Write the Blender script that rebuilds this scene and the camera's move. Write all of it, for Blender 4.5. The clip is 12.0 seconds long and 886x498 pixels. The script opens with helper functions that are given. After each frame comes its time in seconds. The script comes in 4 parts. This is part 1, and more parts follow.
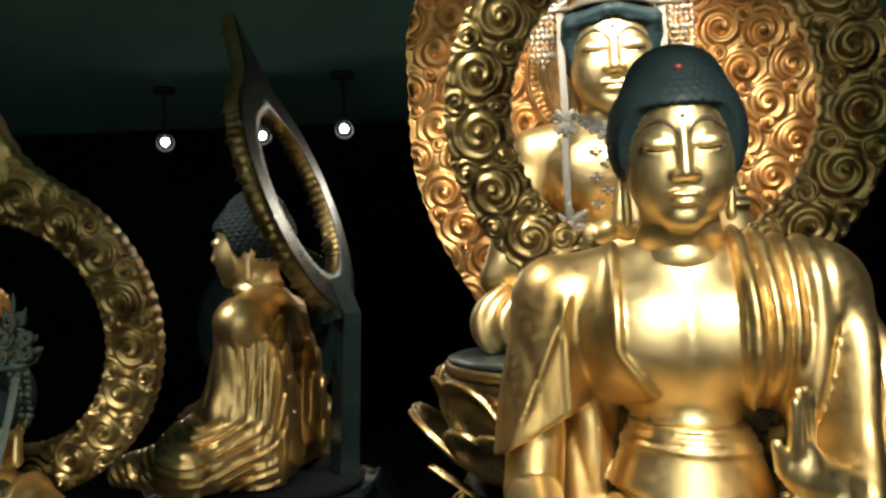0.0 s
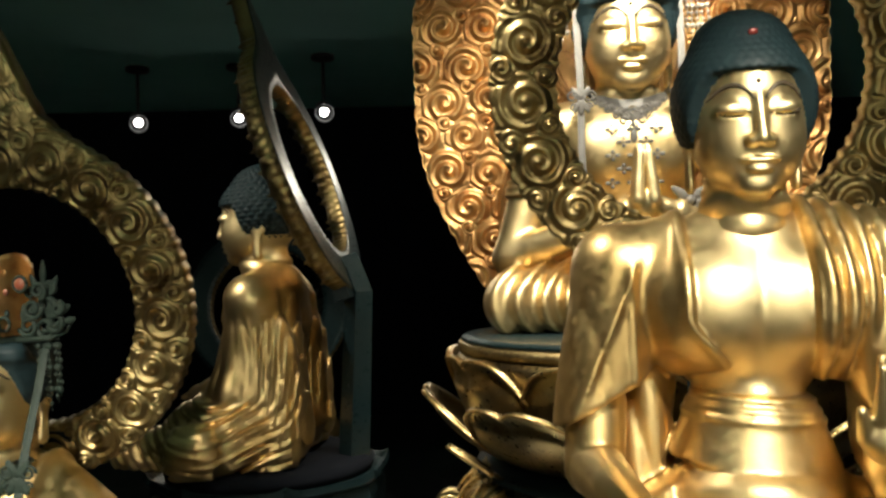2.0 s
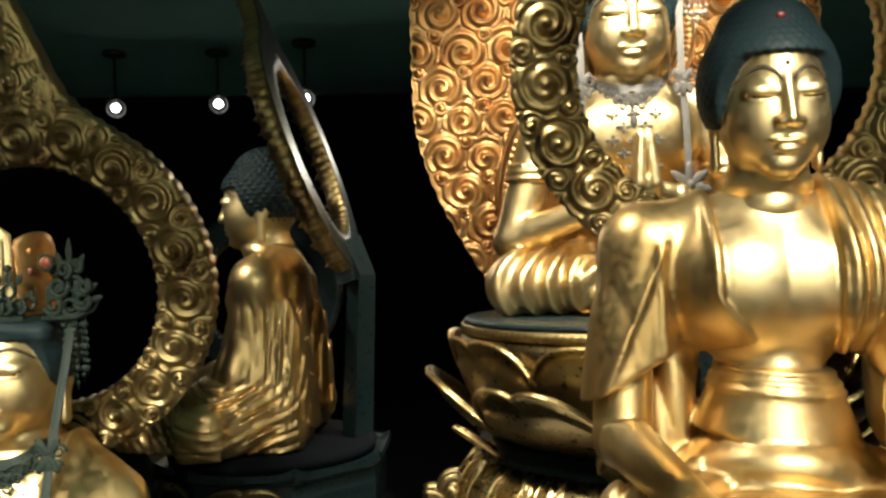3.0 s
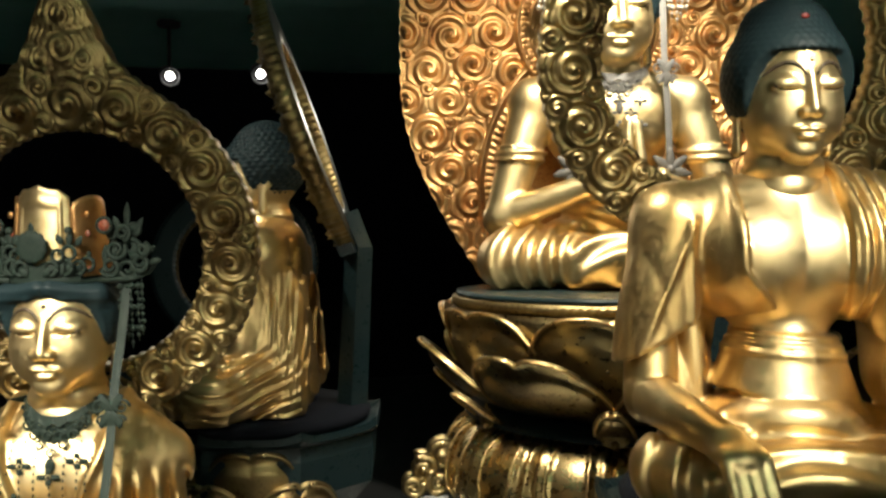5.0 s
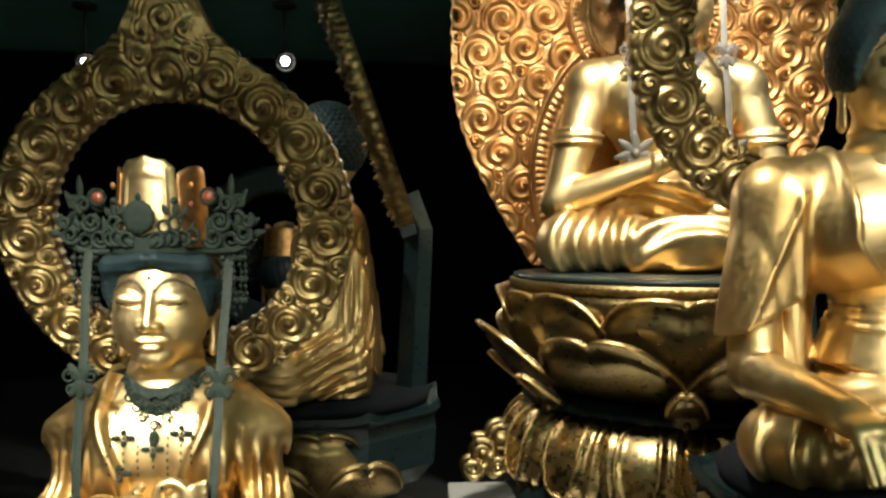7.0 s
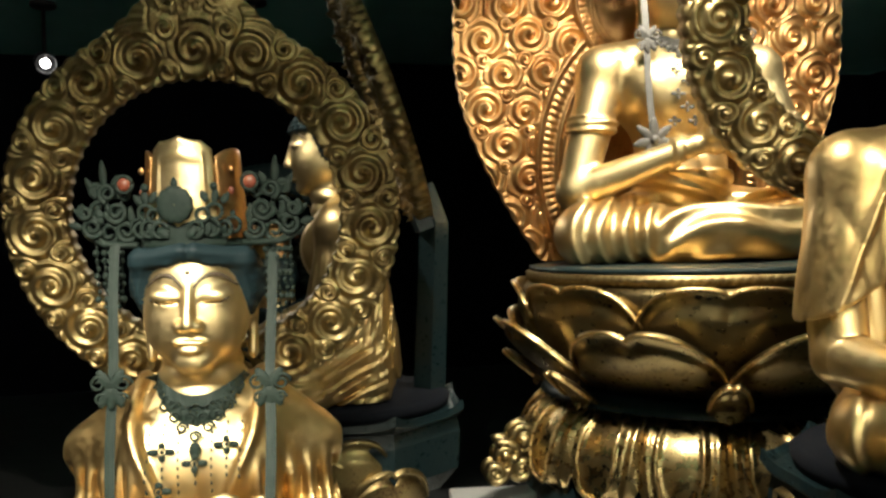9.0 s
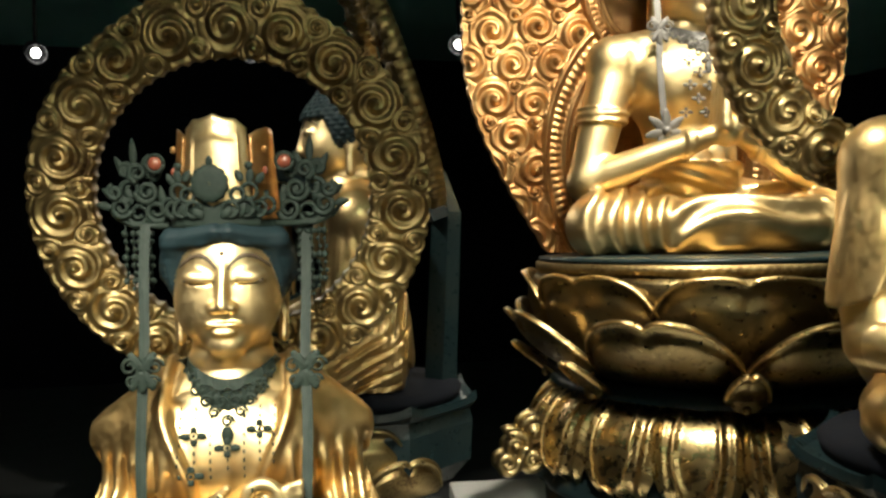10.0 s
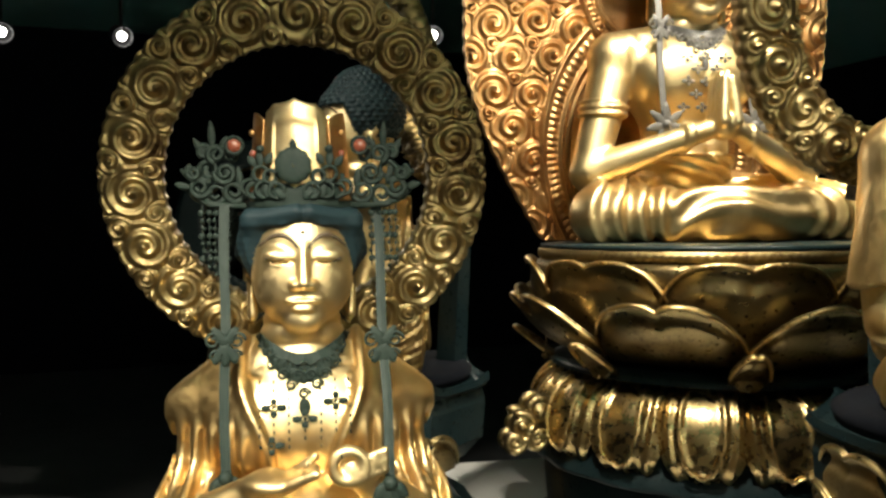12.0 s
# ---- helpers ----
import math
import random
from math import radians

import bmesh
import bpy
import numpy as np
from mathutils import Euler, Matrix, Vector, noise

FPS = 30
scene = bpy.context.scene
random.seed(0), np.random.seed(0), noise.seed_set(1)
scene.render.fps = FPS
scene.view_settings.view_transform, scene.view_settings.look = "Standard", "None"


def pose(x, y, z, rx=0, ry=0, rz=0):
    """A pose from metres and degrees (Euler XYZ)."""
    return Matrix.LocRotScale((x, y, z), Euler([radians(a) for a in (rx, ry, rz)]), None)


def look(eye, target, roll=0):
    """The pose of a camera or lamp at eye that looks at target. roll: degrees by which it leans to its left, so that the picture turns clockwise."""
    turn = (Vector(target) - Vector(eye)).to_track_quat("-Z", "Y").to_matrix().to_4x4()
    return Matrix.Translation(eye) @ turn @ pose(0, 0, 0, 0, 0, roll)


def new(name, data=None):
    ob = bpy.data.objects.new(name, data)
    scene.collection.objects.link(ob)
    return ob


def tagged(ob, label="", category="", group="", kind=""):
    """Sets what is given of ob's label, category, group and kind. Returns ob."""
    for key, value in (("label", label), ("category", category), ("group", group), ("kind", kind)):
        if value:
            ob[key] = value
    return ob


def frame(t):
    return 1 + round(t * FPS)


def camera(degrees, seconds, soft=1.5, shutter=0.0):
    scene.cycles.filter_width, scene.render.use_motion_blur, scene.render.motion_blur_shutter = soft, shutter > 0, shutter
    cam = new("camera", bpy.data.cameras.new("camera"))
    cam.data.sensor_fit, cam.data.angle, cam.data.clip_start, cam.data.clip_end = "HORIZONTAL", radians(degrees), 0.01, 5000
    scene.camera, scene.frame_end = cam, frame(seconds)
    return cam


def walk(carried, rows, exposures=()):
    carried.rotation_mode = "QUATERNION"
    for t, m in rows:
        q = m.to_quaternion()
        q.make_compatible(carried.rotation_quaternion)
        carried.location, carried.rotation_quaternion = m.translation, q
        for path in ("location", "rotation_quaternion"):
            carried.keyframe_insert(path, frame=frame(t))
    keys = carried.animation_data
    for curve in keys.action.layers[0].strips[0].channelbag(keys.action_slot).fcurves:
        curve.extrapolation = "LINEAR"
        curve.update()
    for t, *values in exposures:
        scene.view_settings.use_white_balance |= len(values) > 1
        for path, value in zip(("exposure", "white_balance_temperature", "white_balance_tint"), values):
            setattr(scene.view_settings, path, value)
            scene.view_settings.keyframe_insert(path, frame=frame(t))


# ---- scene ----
from mathutils.bvhtree import BVHTree

cam = camera(55.4, 12.0, soft=2.7)
METRES, EYE, TILT, LEAN, TURN = 1.5, 1.65, 2.0, 2.2, 0.0
ROWS = [
    (0.0, 0.0, 0.0, 0.0, 0.0, 0.0, -0.0),
    (0.5, -0.0367, 0.012, -0.0094, -0.57, 0.01, 0.37),
    (1.0, -0.0678, 0.0242, -0.0188, -1.12, -0.2, 0.13),
    (1.5, -0.0987, 0.0347, -0.0278, -1.91, -0.47, -0.21),
    (2.0, -0.1298, 0.0343, -0.0316, -2.89, -0.57, -0.52),
    (2.5, -0.1676, 0.0328, -0.0404, -4.11, -0.94, -0.54),
    (3.0, -0.2132, 0.0246, -0.0475, -5.13, -1.23, -0.61),
    (5.0, -0.3949, -0.0328, -0.0663, -10.4, -2.3, -1.91),
    (5.5, -0.4379, -0.0415, -0.0711, -10.94, -2.34, -2.29),
    (6.0, -0.4737, -0.0341, -0.0818, -10.86, -2.49, -2.67),
    (6.5, -0.5058, -0.0218, -0.0908, -10.7, -2.68, -2.6),
    (7.0, -0.5424, 0.0006, -0.1015, -10.6, -2.68, -2.28),
    (9.0, -0.6636, 0.1248, -0.1359, -13.79, -2.21, -1.11),
    (9.5, -0.6939, 0.1428, -0.1486, -14.65, -2.37, -1.21),
    (10.0, -0.7264, 0.1541, -0.1581, -15.01, -2.28, -1.51),
    (10.5, -0.7652, 0.1553, -0.1616, -15.33, -2.25, -2.07),
    (11.0, -0.8035, 0.15, -0.1632, -16.24, -2.21, -2.37),
    (11.5, -0.8482, 0.1481, -0.1657, -17.54, -2.46, -2.45),
    (12.0, -0.896, 0.1437, -0.1725, -18.89, -2.79, -2.29),
]
walk(cam, [(t, pose(0, 0, EYE, TILT, LEAN, TURN) @ pose(METRES * x, METRES * y, METRES * z, 90 + pitch, roll, yaw)) for t, x, y, z, yaw, pitch, roll in ROWS],
     [(0.0, -0.07), (5.0, -0.05), (7.0, 0.04), (9.0, 0.10), (12.0, 0.16)])

# ---- light ----
world = bpy.data.worlds.new("room_dark")
scene.world = world
world.use_nodes = True
world.node_tree.nodes["Background"].inputs[0].default_value = (0.012, 0.03, 0.03, 1)
world.node_tree.nodes["Background"].inputs[1].default_value = 0.3
WARM = (1.0, 0.93, 0.76)
LAMPS = [  # place, target, watts, cone in degrees, label
    # this lamp and the next are out of view, placed by the chest highlights
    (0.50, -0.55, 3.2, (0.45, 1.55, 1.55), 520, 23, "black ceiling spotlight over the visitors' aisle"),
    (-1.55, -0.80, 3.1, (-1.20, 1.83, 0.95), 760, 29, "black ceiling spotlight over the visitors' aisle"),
    # unseen fill lamp, added to brighten the crowned statue's cape from the left
    (-2.55, 0.55, 3.2, (-1.20, 1.80, 0.92), 400, 24, "added black fill spotlight over the crowned statue"),
    (0.95, 2.08, 3.25, (0.65, 3.05, 2.00), 225, 72, "unseen black ceiling spotlight over the large statue"),
    (0.05, 2.02, 3.25, (0.60, 3.05, 1.90), 225, 75, "unseen black ceiling spotlight over the large statue"),
    (-2.05, 1.95, 3.2, (-0.80, 2.95, 1.80), 190, 25, "black ceiling spotlight over the shawled statue"),
    # unseen fill lamp, added so the south wall brightens gilding and ceiling
    (-0.4, -2.2, 3.1, (-0.4, -4.0, 2.0), 1200, 130, "added black fill spotlight washing the pale wall"),
    # extra fill lamp out of view, added to brighten the lotus pedestal
    (-0.70, 1.55, 3.2, (0.28, 2.42, 0.80), 380, 46, "unseen black ceiling spotlight over the large statue"),
    (-2.44, 7.52, 2.97, (-0.9, 3.2, 1.2), 22, 50, "black ceiling spotlight, lit, at the back"),
    (-1.57, 7.51, 2.99, (-0.5, 3.2, 1.4), 22, 50, "black ceiling spotlight, lit, at the back"),
    (-0.80, 7.21, 2.97, (-0.2, 3.2, 1.4), 22, 50, "black ceiling spotlight, lit, at the back"),
    (0.83, 6.80, 3.00, (-0.9, 1.0, 1.5), 60, 50, "black ceiling spotlight, lit, aimed at the aisle"),
]


# ---- materials ----
def node_mat(name):
    m = bpy.data.materials.new(name)
    m.use_nodes = True
    nt = m.node_tree
    return m, nt, nt.nodes["Principled BSDF"]


def surface(name, col_a, col_b, rough=(0.3, 0.5), metal=0.0, scale=8.0, fine=90.0, bump=0.15, dirt=None, dirt_at=0.62, spec=0.5):
    """Two-scale noise colour, roughness and bump; dirt: a third colour for worn patches."""
    m, nt, bsdf = node_mat(name)
    N, L = nt.nodes.new, nt.links.new
    tex = N("ShaderNodeTexCoord")
    n1, n2 = N("ShaderNodeTexNoise"), N("ShaderNodeTexNoise")
    n1.inputs["Scale"].default_value, n1.inputs["Detail"].default_value = scale, 6
    n2.inputs["Scale"].default_value, n2.inputs["Detail"].default_value = fine, 4
    for n in (n1, n2):
        L(tex.outputs["Object"], n.inputs["Vector"])
    mix = N("ShaderNodeMix")
    mix.data_type = "RGBA"
    ramp = N("ShaderNodeMapRange")
    ramp.inputs[1].default_value, ramp.inputs[2].default_value = 0.35, 0.65
    L(n1.outputs[0], ramp.inputs[0])
    L(ramp.outputs[0], mix.inputs[0])
    mix.inputs[6].default_value, mix.inputs[7].default_value = (*col_a, 1), (*col_b, 1)
    out = mix.outputs[2]
    if dirt:
        mul = N("ShaderNodeMath")
        mul.operation = "MULTIPLY_ADD"
        mul.inputs[1].default_value, mul.inputs[2].default_value = 0.5, 0.0
        add = N("ShaderNodeMath")
        add.operation = "MULTIPLY_ADD"
        add.inputs[1].default_value = 0.5
        L(n2.outputs[0], mul.inputs[0])
        L(n1.outputs[0], add.inputs[0])
        L(mul.outputs[0], add.inputs[2])
        r2 = N("ShaderNodeMapRange")
        r2.inputs[1].default_value, r2.inputs[2].default_value = dirt_at - 0.06, dirt_at + 0.06
        L(add.outputs[0], r2.inputs[0])
        mx2 = N("ShaderNodeMix")
        mx2.data_type = "RGBA"
        L(r2.outputs[0], mx2.inputs[0])
        L(out, mx2.inputs[6])
        mx2.inputs[7].default_value = (*dirt, 1)
        out = mx2.outputs[2]
    L(out, bsdf.inputs["Base Color"])
    rr = N("ShaderNodeMapRange")
    rr.inputs[1].default_value, rr.inputs[2].default_value = 0.3, 0.7
    rr.inputs[3].default_value, rr.inputs[4].default_value = rough
    L(n2.outputs[0], rr.inputs[0])
    L(rr.outputs[0], bsdf.inputs["Roughness"])
    bsdf.inputs["Metallic"].default_value = metal
    bsdf.inputs["Specular IOR Level"].default_value = spec
    b = N("ShaderNodeBump")
    b.inputs["Strength"].default_value, b.inputs["Distance"].default_value = bump, 0.004
    L(n2.outputs[0], b.inputs["Height"])
    L(b.outputs[0], bsdf.inputs["Normal"])
    return m


GOLD = surface("gilded_skin", (0.85, 0.69, 0.39), (0.66, 0.48, 0.23), (0.34, 0.50), 1.0, 5, 60, 0.05)
ROBE = surface("gilded_robe", (0.76, 0.57, 0.29), (0.50, 0.34, 0.14), (0.31, 0.47), 1.0, 6, 70, 0.08)
GOLD_OLD = surface("aged_gilding", (0.32, 0.245, 0.115), (0.24, 0.172, 0.073), (0.34, 0.50), 1.0, 9, 120, 0.15, (0.10, 0.06, 0.03), 0.60)
GOLD_RED = surface("coppery_gilding", (0.62, 0.38, 0.165), (0.47, 0.25, 0.095), (0.34, 0.48), 1.0, 7, 100, 0.12, (0.25, 0.11, 0.05), 0.62)
GOLD_LOTUS = surface("worn_lotus_gilding", (0.38, 0.295, 0.14), (0.17, 0.12, 0.055), (0.25, 0.38), 1.0, 3.5, 45, 0.05, (0.08, 0.055, 0.03), 0.60)
# lighter copy of the lotus gilding without its dark patches, for brighter lobes
GOLD_LOBE = surface("lighter_lotus_gilding", (0.60, 0.46, 0.22), (0.38, 0.27, 0.12), (0.22, 0.34), 1.0, 5, 40, 0.03)
EDGE = surface("polished_gilt_edge", (0.85, 0.64, 0.32), (0.75, 0.52, 0.22), (0.25, 0.35), 1.0, 8, 90, 0.08)
HAIR = surface("blue_black_hair", (0.007, 0.017, 0.021), (0.011, 0.023, 0.027), (0.45, 0.65), 0.0, 10, 80, 0.2, spec=0.22)
PAINT = surface("dark_paint_line", (0.05, 0.035, 0.02), (0.07, 0.05, 0.03), (0.5, 0.6))
RED = surface("red_jewel", (0.14, 0.015, 0.012), (0.18, 0.02, 0.015), (0.3, 0.4))
CORAL = surface("coral_jewel", (0.22, 0.06, 0.035), (0.16, 0.045, 0.025), (0.25, 0.35))
LACQUER = surface("blue_black_lacquer", (0.005, 0.012, 0.014), (0.008, 0.016, 0.018), (0.25, 0.42), 0.0, 5, 60, 0.12, spec=0.2)
BRONZE = surface("dark_patinated_bronze", (0.012, 0.021, 0.017), (0.019, 0.029, 0.023), (0.5, 0.7), 0.0, 20, 150, 0.2, spec=0.2)
SILVER = surface("grey_silver_metal", (0.10, 0.092, 0.082), (0.075, 0.07, 0.062), (0.45, 0.55), 0.2, 20, 120, 0.1)
PALE = surface("pale_silver_gilding", (0.42, 0.38, 0.32), (0.34, 0.30, 0.25), (0.35, 0.5), 0.6, 20, 120, 0.1)
CEIL = surface("dark_teal_ceiling_paint", (0.30, 0.66, 0.60), (0.33, 0.70, 0.64), (0.7, 0.9), 0.0, 2, 60, 0.05)
BLACK = surface("black_wall_cloth", (0.004, 0.005, 0.008), (0.006, 0.007, 0.010), (0.8, 0.95), 0.0, 3, 200, 0.1, spec=0.08)
FLOOR = surface("dark_carpet_floor", (0.035, 0.038, 0.04), (0.045, 0.048, 0.05), (0.85, 0.95), 0.0, 4, 250, 0.3)
WHITE = surface("white_plinth_paint", (0.78, 0.77, 0.75), (0.72, 0.71, 0.69), (0.45, 0.6), 0.0, 3, 80, 0.05)
# pale so the unseen south wall throws light back
WALL = surface("bounce_wall_paint", (0.55, 0.56, 0.52), (0.50, 0.51, 0.48), (0.6, 0.8), 0.0, 3, 80, 0.05)
LAMPBLACK = surface("black_lamp_metal", (0.01, 0.01, 0.011), (0.015, 0.015, 0.016), (0.35, 0.5), 0.0, 10, 90, 0.05)
GLOW, _nt, _b = node_mat("lamp_glow")
_b.inputs["Emission Color"].default_value = (1.0, 0.97, 0.9, 1)
_b.inputs["Emission Strength"].default_value = 14


# ---- mesh tools ----
class Shape:
    """Collects quads, each with a material slot."""

    def __init__(self):
        self.v, self.q, self.m, self.n = [], [], [], 0

    def add(self, v, q, slot=0, m=None):
        v = np.asarray(v, float).reshape(-1, 3)
        if m is not None:
            a = np.array(m)
            v = v @ a[:3, :3].T + a[:3, 3]
        self.v.append(v)
        self.q.append(np.asarray(q, int).reshape(-1, 4) + self.n)
        self.m.append(np.broadcast_to(np.asarray(slot, int), (len(self.q[-1]),)))
        self.n += len(v)
        return self

    def join(self, other, m=None, slot=None):
        v, q, s = np.concatenate(other.v), np.concatenate(other.q), np.concatenate(other.m)
        return self.add(v, q, s if slot is None else slot, m)

    def mesh(self, name, mats, smooth=True):
        v, q, s = np.concatenate(self.v), np.concatenate(self.q), np.concatenate(self.m)
        me = bpy.data.meshes.new(name)
        me.vertices.add(len(v))
        me.vertices.foreach_set("co", v.astype(np.float32).ravel())
        me.loops.add(len(q) * 4)
        me.loops.foreach_set("vertex_index", q.astype(np.int32).ravel())
        me.polygons.add(len(q))
        me.polygons.foreach_set("loop_start", np.arange(0, len(q) * 4, 4, dtype=np.int32))
        me.polygons.foreach_set("material_index", s.astype(np.int32))
        me.polygons.foreach_set("use_smooth", np.full(len(q), smooth))
        for mt in mats:
            me.materials.append(mt)
        me.update(calc_edges=True)
        me.validate()
        return me


def part(name, shape, mats, parent=None, label="", m=None, smooth=True):
    mats = mats if isinstance(mats, (list, tuple)) else [mats]
    ob = new(name, shape.mesh(name, mats, smooth) if isinstance(shape, Shape) else shape)
    if m is not None:
        ob.matrix_basis = m
    if parent:
        ob.parent = parent
    return tagged(ob, label)


def thing(name, m, label, category, group="", kind=""):
    ob = new(name)
    ob.empty_display_size = 0.1
    ob.matrix_basis = m
    return tagged(ob, label, category, group, kind)


def grid_quads(a, b, wrap_a=False, wrap_b=False):
    i, j = np.meshgrid(np.arange(a if wrap_a else a - 1), np.arange(b if wrap_b else b - 1), indexing="ij")
    k, l = (i + 1) % a, (j + 1) % b
    return np.stack([i * b + j, k * b + j, k * b + l, i * b + l], -1).reshape(-1, 4)


def tube(path, radius, sides=8, flat=1.0):
    """A tube round a path, closed at both ends; flat squeezes it along y."""
    p = np.asarray(path, float)
    r = np.broadcast_to(np.asarray(radius, float), (len(p),)).copy()
    p = np.concatenate([p[:1], p, p[-1:]])
    r = np.concatenate([[1e-5], r, [1e-5]])
    t = np.gradient(p, axis=0)
    t[0], t[-1] = t[1], t[-2]
    t /= np.linalg.norm(t, axis=1)[:, None] + 1e-9
    ref = np.array([0, 1.0, 0]) if abs(t[:, 1]).mean() < 0.8 else np.array([1.0, 0, 0])
    u = np.cross(t, ref)
    u /= np.linalg.norm(u, axis=1)[:, None] + 1e-9
    w = np.cross(t, u)
    a = np.linspace(0, 2 * np.pi, sides, endpoint=False)
    v = p[:, None] + r[:, None, None] * (np.cos(a)[None, :, None] * u[:, None] + flat * np.sin(a)[None, :, None] * w[:, None])
    return Shape().add(v, grid_quads(len(p), sides, False, True))


def lathe(profile, seg=48, wobble=None):
    pr = np.asarray(profile, float)
    a = np.linspace(0, 2 * np.pi, seg, endpoint=False)
    r = pr[:, 0][:, None] * (np.ones(seg) if wobble is None else wobble(a))[None]
    v = np.stack([r * np.cos(a)[None], r * np.sin(a)[None], np.broadcast_to(pr[:, 1][:, None], r.shape)], -1)
    return Shape().add(v, grid_quads(len(pr), seg, False, True)[:, ::-1])


def ball(c, r, n=10):
    t = np.linspace(0.02, np.pi - 0.02, n)
    s = lathe(np.stack([np.sin(t), -np.cos(t)], 1), n + 2)
    return Shape().join(s, Matrix.Translation(c) @ Matrix.Diagonal((*(r if hasattr(r, "__len__") else (r, r, r)), 1)))


def slab(g, thick):
    """A sheet over a grid of points, given thickness behind its front."""
    g = np.asarray(g, float)
    du, dv = np.gradient(g, axis=0), np.gradient(g, axis=1)
    n = np.cross(du, dv)
    n /= np.linalg.norm(n, axis=2)[..., None] + 1e-9
    back = g - n * (thick if np.isscalar(thick) else np.asarray(thick)[..., None])
    a, b = g.shape[:2]
    q = grid_quads(a, b)
    idx = np.arange(a * b).reshape(a, b)
    edge = np.concatenate([idx[:-1, 0], idx[-1, :-1], idx[:0:-1, -1], idx[0, :0:-1]])
    nxt = np.roll(edge, -1)
    side = np.stack([edge, edge + a * b, nxt + a * b, nxt], -1)
    return Shape().add(np.concatenate([g.reshape(-1, 3), back.reshape(-1, 3)]), np.concatenate([q, q[:, ::-1] + a * b, side]))


def box(lo, hi, bevel=0.01):
    bm = bmesh.new()
    bmesh.ops.create_cube(bm, size=1)
    for v in bm.verts:
        v.co = [(lo[k] + hi[k]) / 2 + v.co[k] * (hi[k] - lo[k]) for k in range(3)]
    if bevel:
        bmesh.ops.bevel(bm, geom=bm.edges[:], offset=bevel, segments=2, affect="EDGES")
    me = bpy.data.meshes.new("box")
    bm.to_mesh(me)
    bm.free()
    return me


def boxpart(name, lo, hi, mat, parent=None, label="", bevel=0.01):
    me = box(lo, hi, bevel)
    me.materials.append(mat)
    ob = new(name, me)
    if parent:
        ob.parent = parent
    return tagged(ob, label)


# ---- solid fields: distance functions blended and turned into one skin ----
class Field:
    def __init__(self, lo, hi, h):
        ax = [np.arange(lo[k], hi[k] + h, h, dtype=np.float32) for k in range(3)]
        self.x, self.y, self.z = np.meshgrid(*ax, indexing="ij")
        self.lo, self.h = np.array(lo, float), h

    def ell(self, c, r):
        px, py, pz = (self.x - c[0]) / r[0], (self.y - c[1]) / r[1], (self.z - c[2]) / r[2]
        k = np.sqrt(px * px + py * py + pz * pz) + 1e-6
        g = np.sqrt((px / r[0]) ** 2 + (py / r[1]) ** 2 + (pz / r[2]) ** 2) + 1e-6
        return k * (k - 1) / g

    def cap(self, a, b, ra, rb, squash=None):
        a, b = np.array(a, np.float32), np.array(b, np.float32)
        d = b - a
        px, py, pz = self.x - a[0], self.y - a[1], self.z - a[2]
        t = np.clip((px * d[0] + py * d[1] + pz * d[2]) / float(d @ d), 0, 1)
        qx, qy, qz = px - t * d[0], py - t * d[1], pz - t * d[2]
        if squash:
            qx, qy, qz = qx / squash[0], qy / squash[1], qz / squash[2]
        return np.sqrt(qx * qx + qy * qy + qz * qz) - (ra + (rb - ra) * t)

    def at(self, f, p):
        g = np.clip((p - self.lo) / self.h, 0, np.array(f.shape) - 1.001)
        i = g.astype(int)
        t = g - i
        out = np.zeros(len(p))
        for c in np.ndindex(2, 2, 2):
            w = np.prod([t[:, k] if c[k] else 1 - t[:, k] for k in range(3)], axis=0)
            out += w * f[i[:, 0] + c[0], i[:, 1] + c[1], i[:, 2] + c[2]]
        return out

    def skin(self, f):
        s = f < 0
        n = np.zeros(tuple(k - 1 for k in f.shape), np.int8)
        for c in np.ndindex(2, 2, 2):
            n += s[c[0]:s.shape[0] - 1 + c[0], c[1]:s.shape[1] - 1 + c[1], c[2]:s.shape[2] - 1 + c[2]]
        act = (n > 0) & (n < 8)
        i, j, k = np.nonzero(act)
        idx = np.full(act.shape, -1, np.int64)
        idx[i, j, k] = np.arange(len(i))
        val = {c: f[i + c[0], j + c[1], k + c[2]] for c in np.ndindex(2, 2, 2)}
        pos, cnt = np.zeros((len(i), 3)), np.zeros(len(i))
        for c in np.ndindex(2, 2, 2):
            for ax in range(3):
                if c[ax] == 0:
                    e = tuple(1 if q == ax else c[q] for q in range(3))
                    va, vb = val[c], val[e]
                    m = (va < 0) != (vb < 0)
                    t = np.where(m, va / np.where(m, va - vb, 1), 0)
                    p = np.array(c, float)[None] + np.eye(3)[ax][None] * t[:, None]
                    pos += np.where(m[:, None], p, 0)
                    cnt += m
        v = self.lo + self.h * (np.stack([i, j, k], 1) + pos / cnt[:, None])
        quads = []
        for ax in range(3):
            a = [slice(None)] * 3
            b = [slice(None)] * 3
            a[ax], b[ax] = slice(0, -1), slice(1, None)
            diff = s[tuple(a)] != s[tuple(b)]
            p = np.stack(np.nonzero(diff), 1)
            o1, o2 = (ax + 1) % 3, (ax + 2) % 3
            p = p[(p[:, o1] > 0) & (p[:, o2] > 0) & (p[:, o1] < act.shape[o1]) & (p[:, o2] < act.shape[o2])]
            u, w = np.eye(3, dtype=int)[o1], np.eye(3, dtype=int)[o2]
            q = np.stack([idx[tuple((p - u - w).T)], idx[tuple((p - w).T)], idx[tuple(p.T)], idx[tuple((p - u).T)]], 1)
            inside = s[tuple(p.T)]
            q[~inside] = q[~inside][:, ::-1]
            quads.append(q)
        q = np.concatenate(quads)
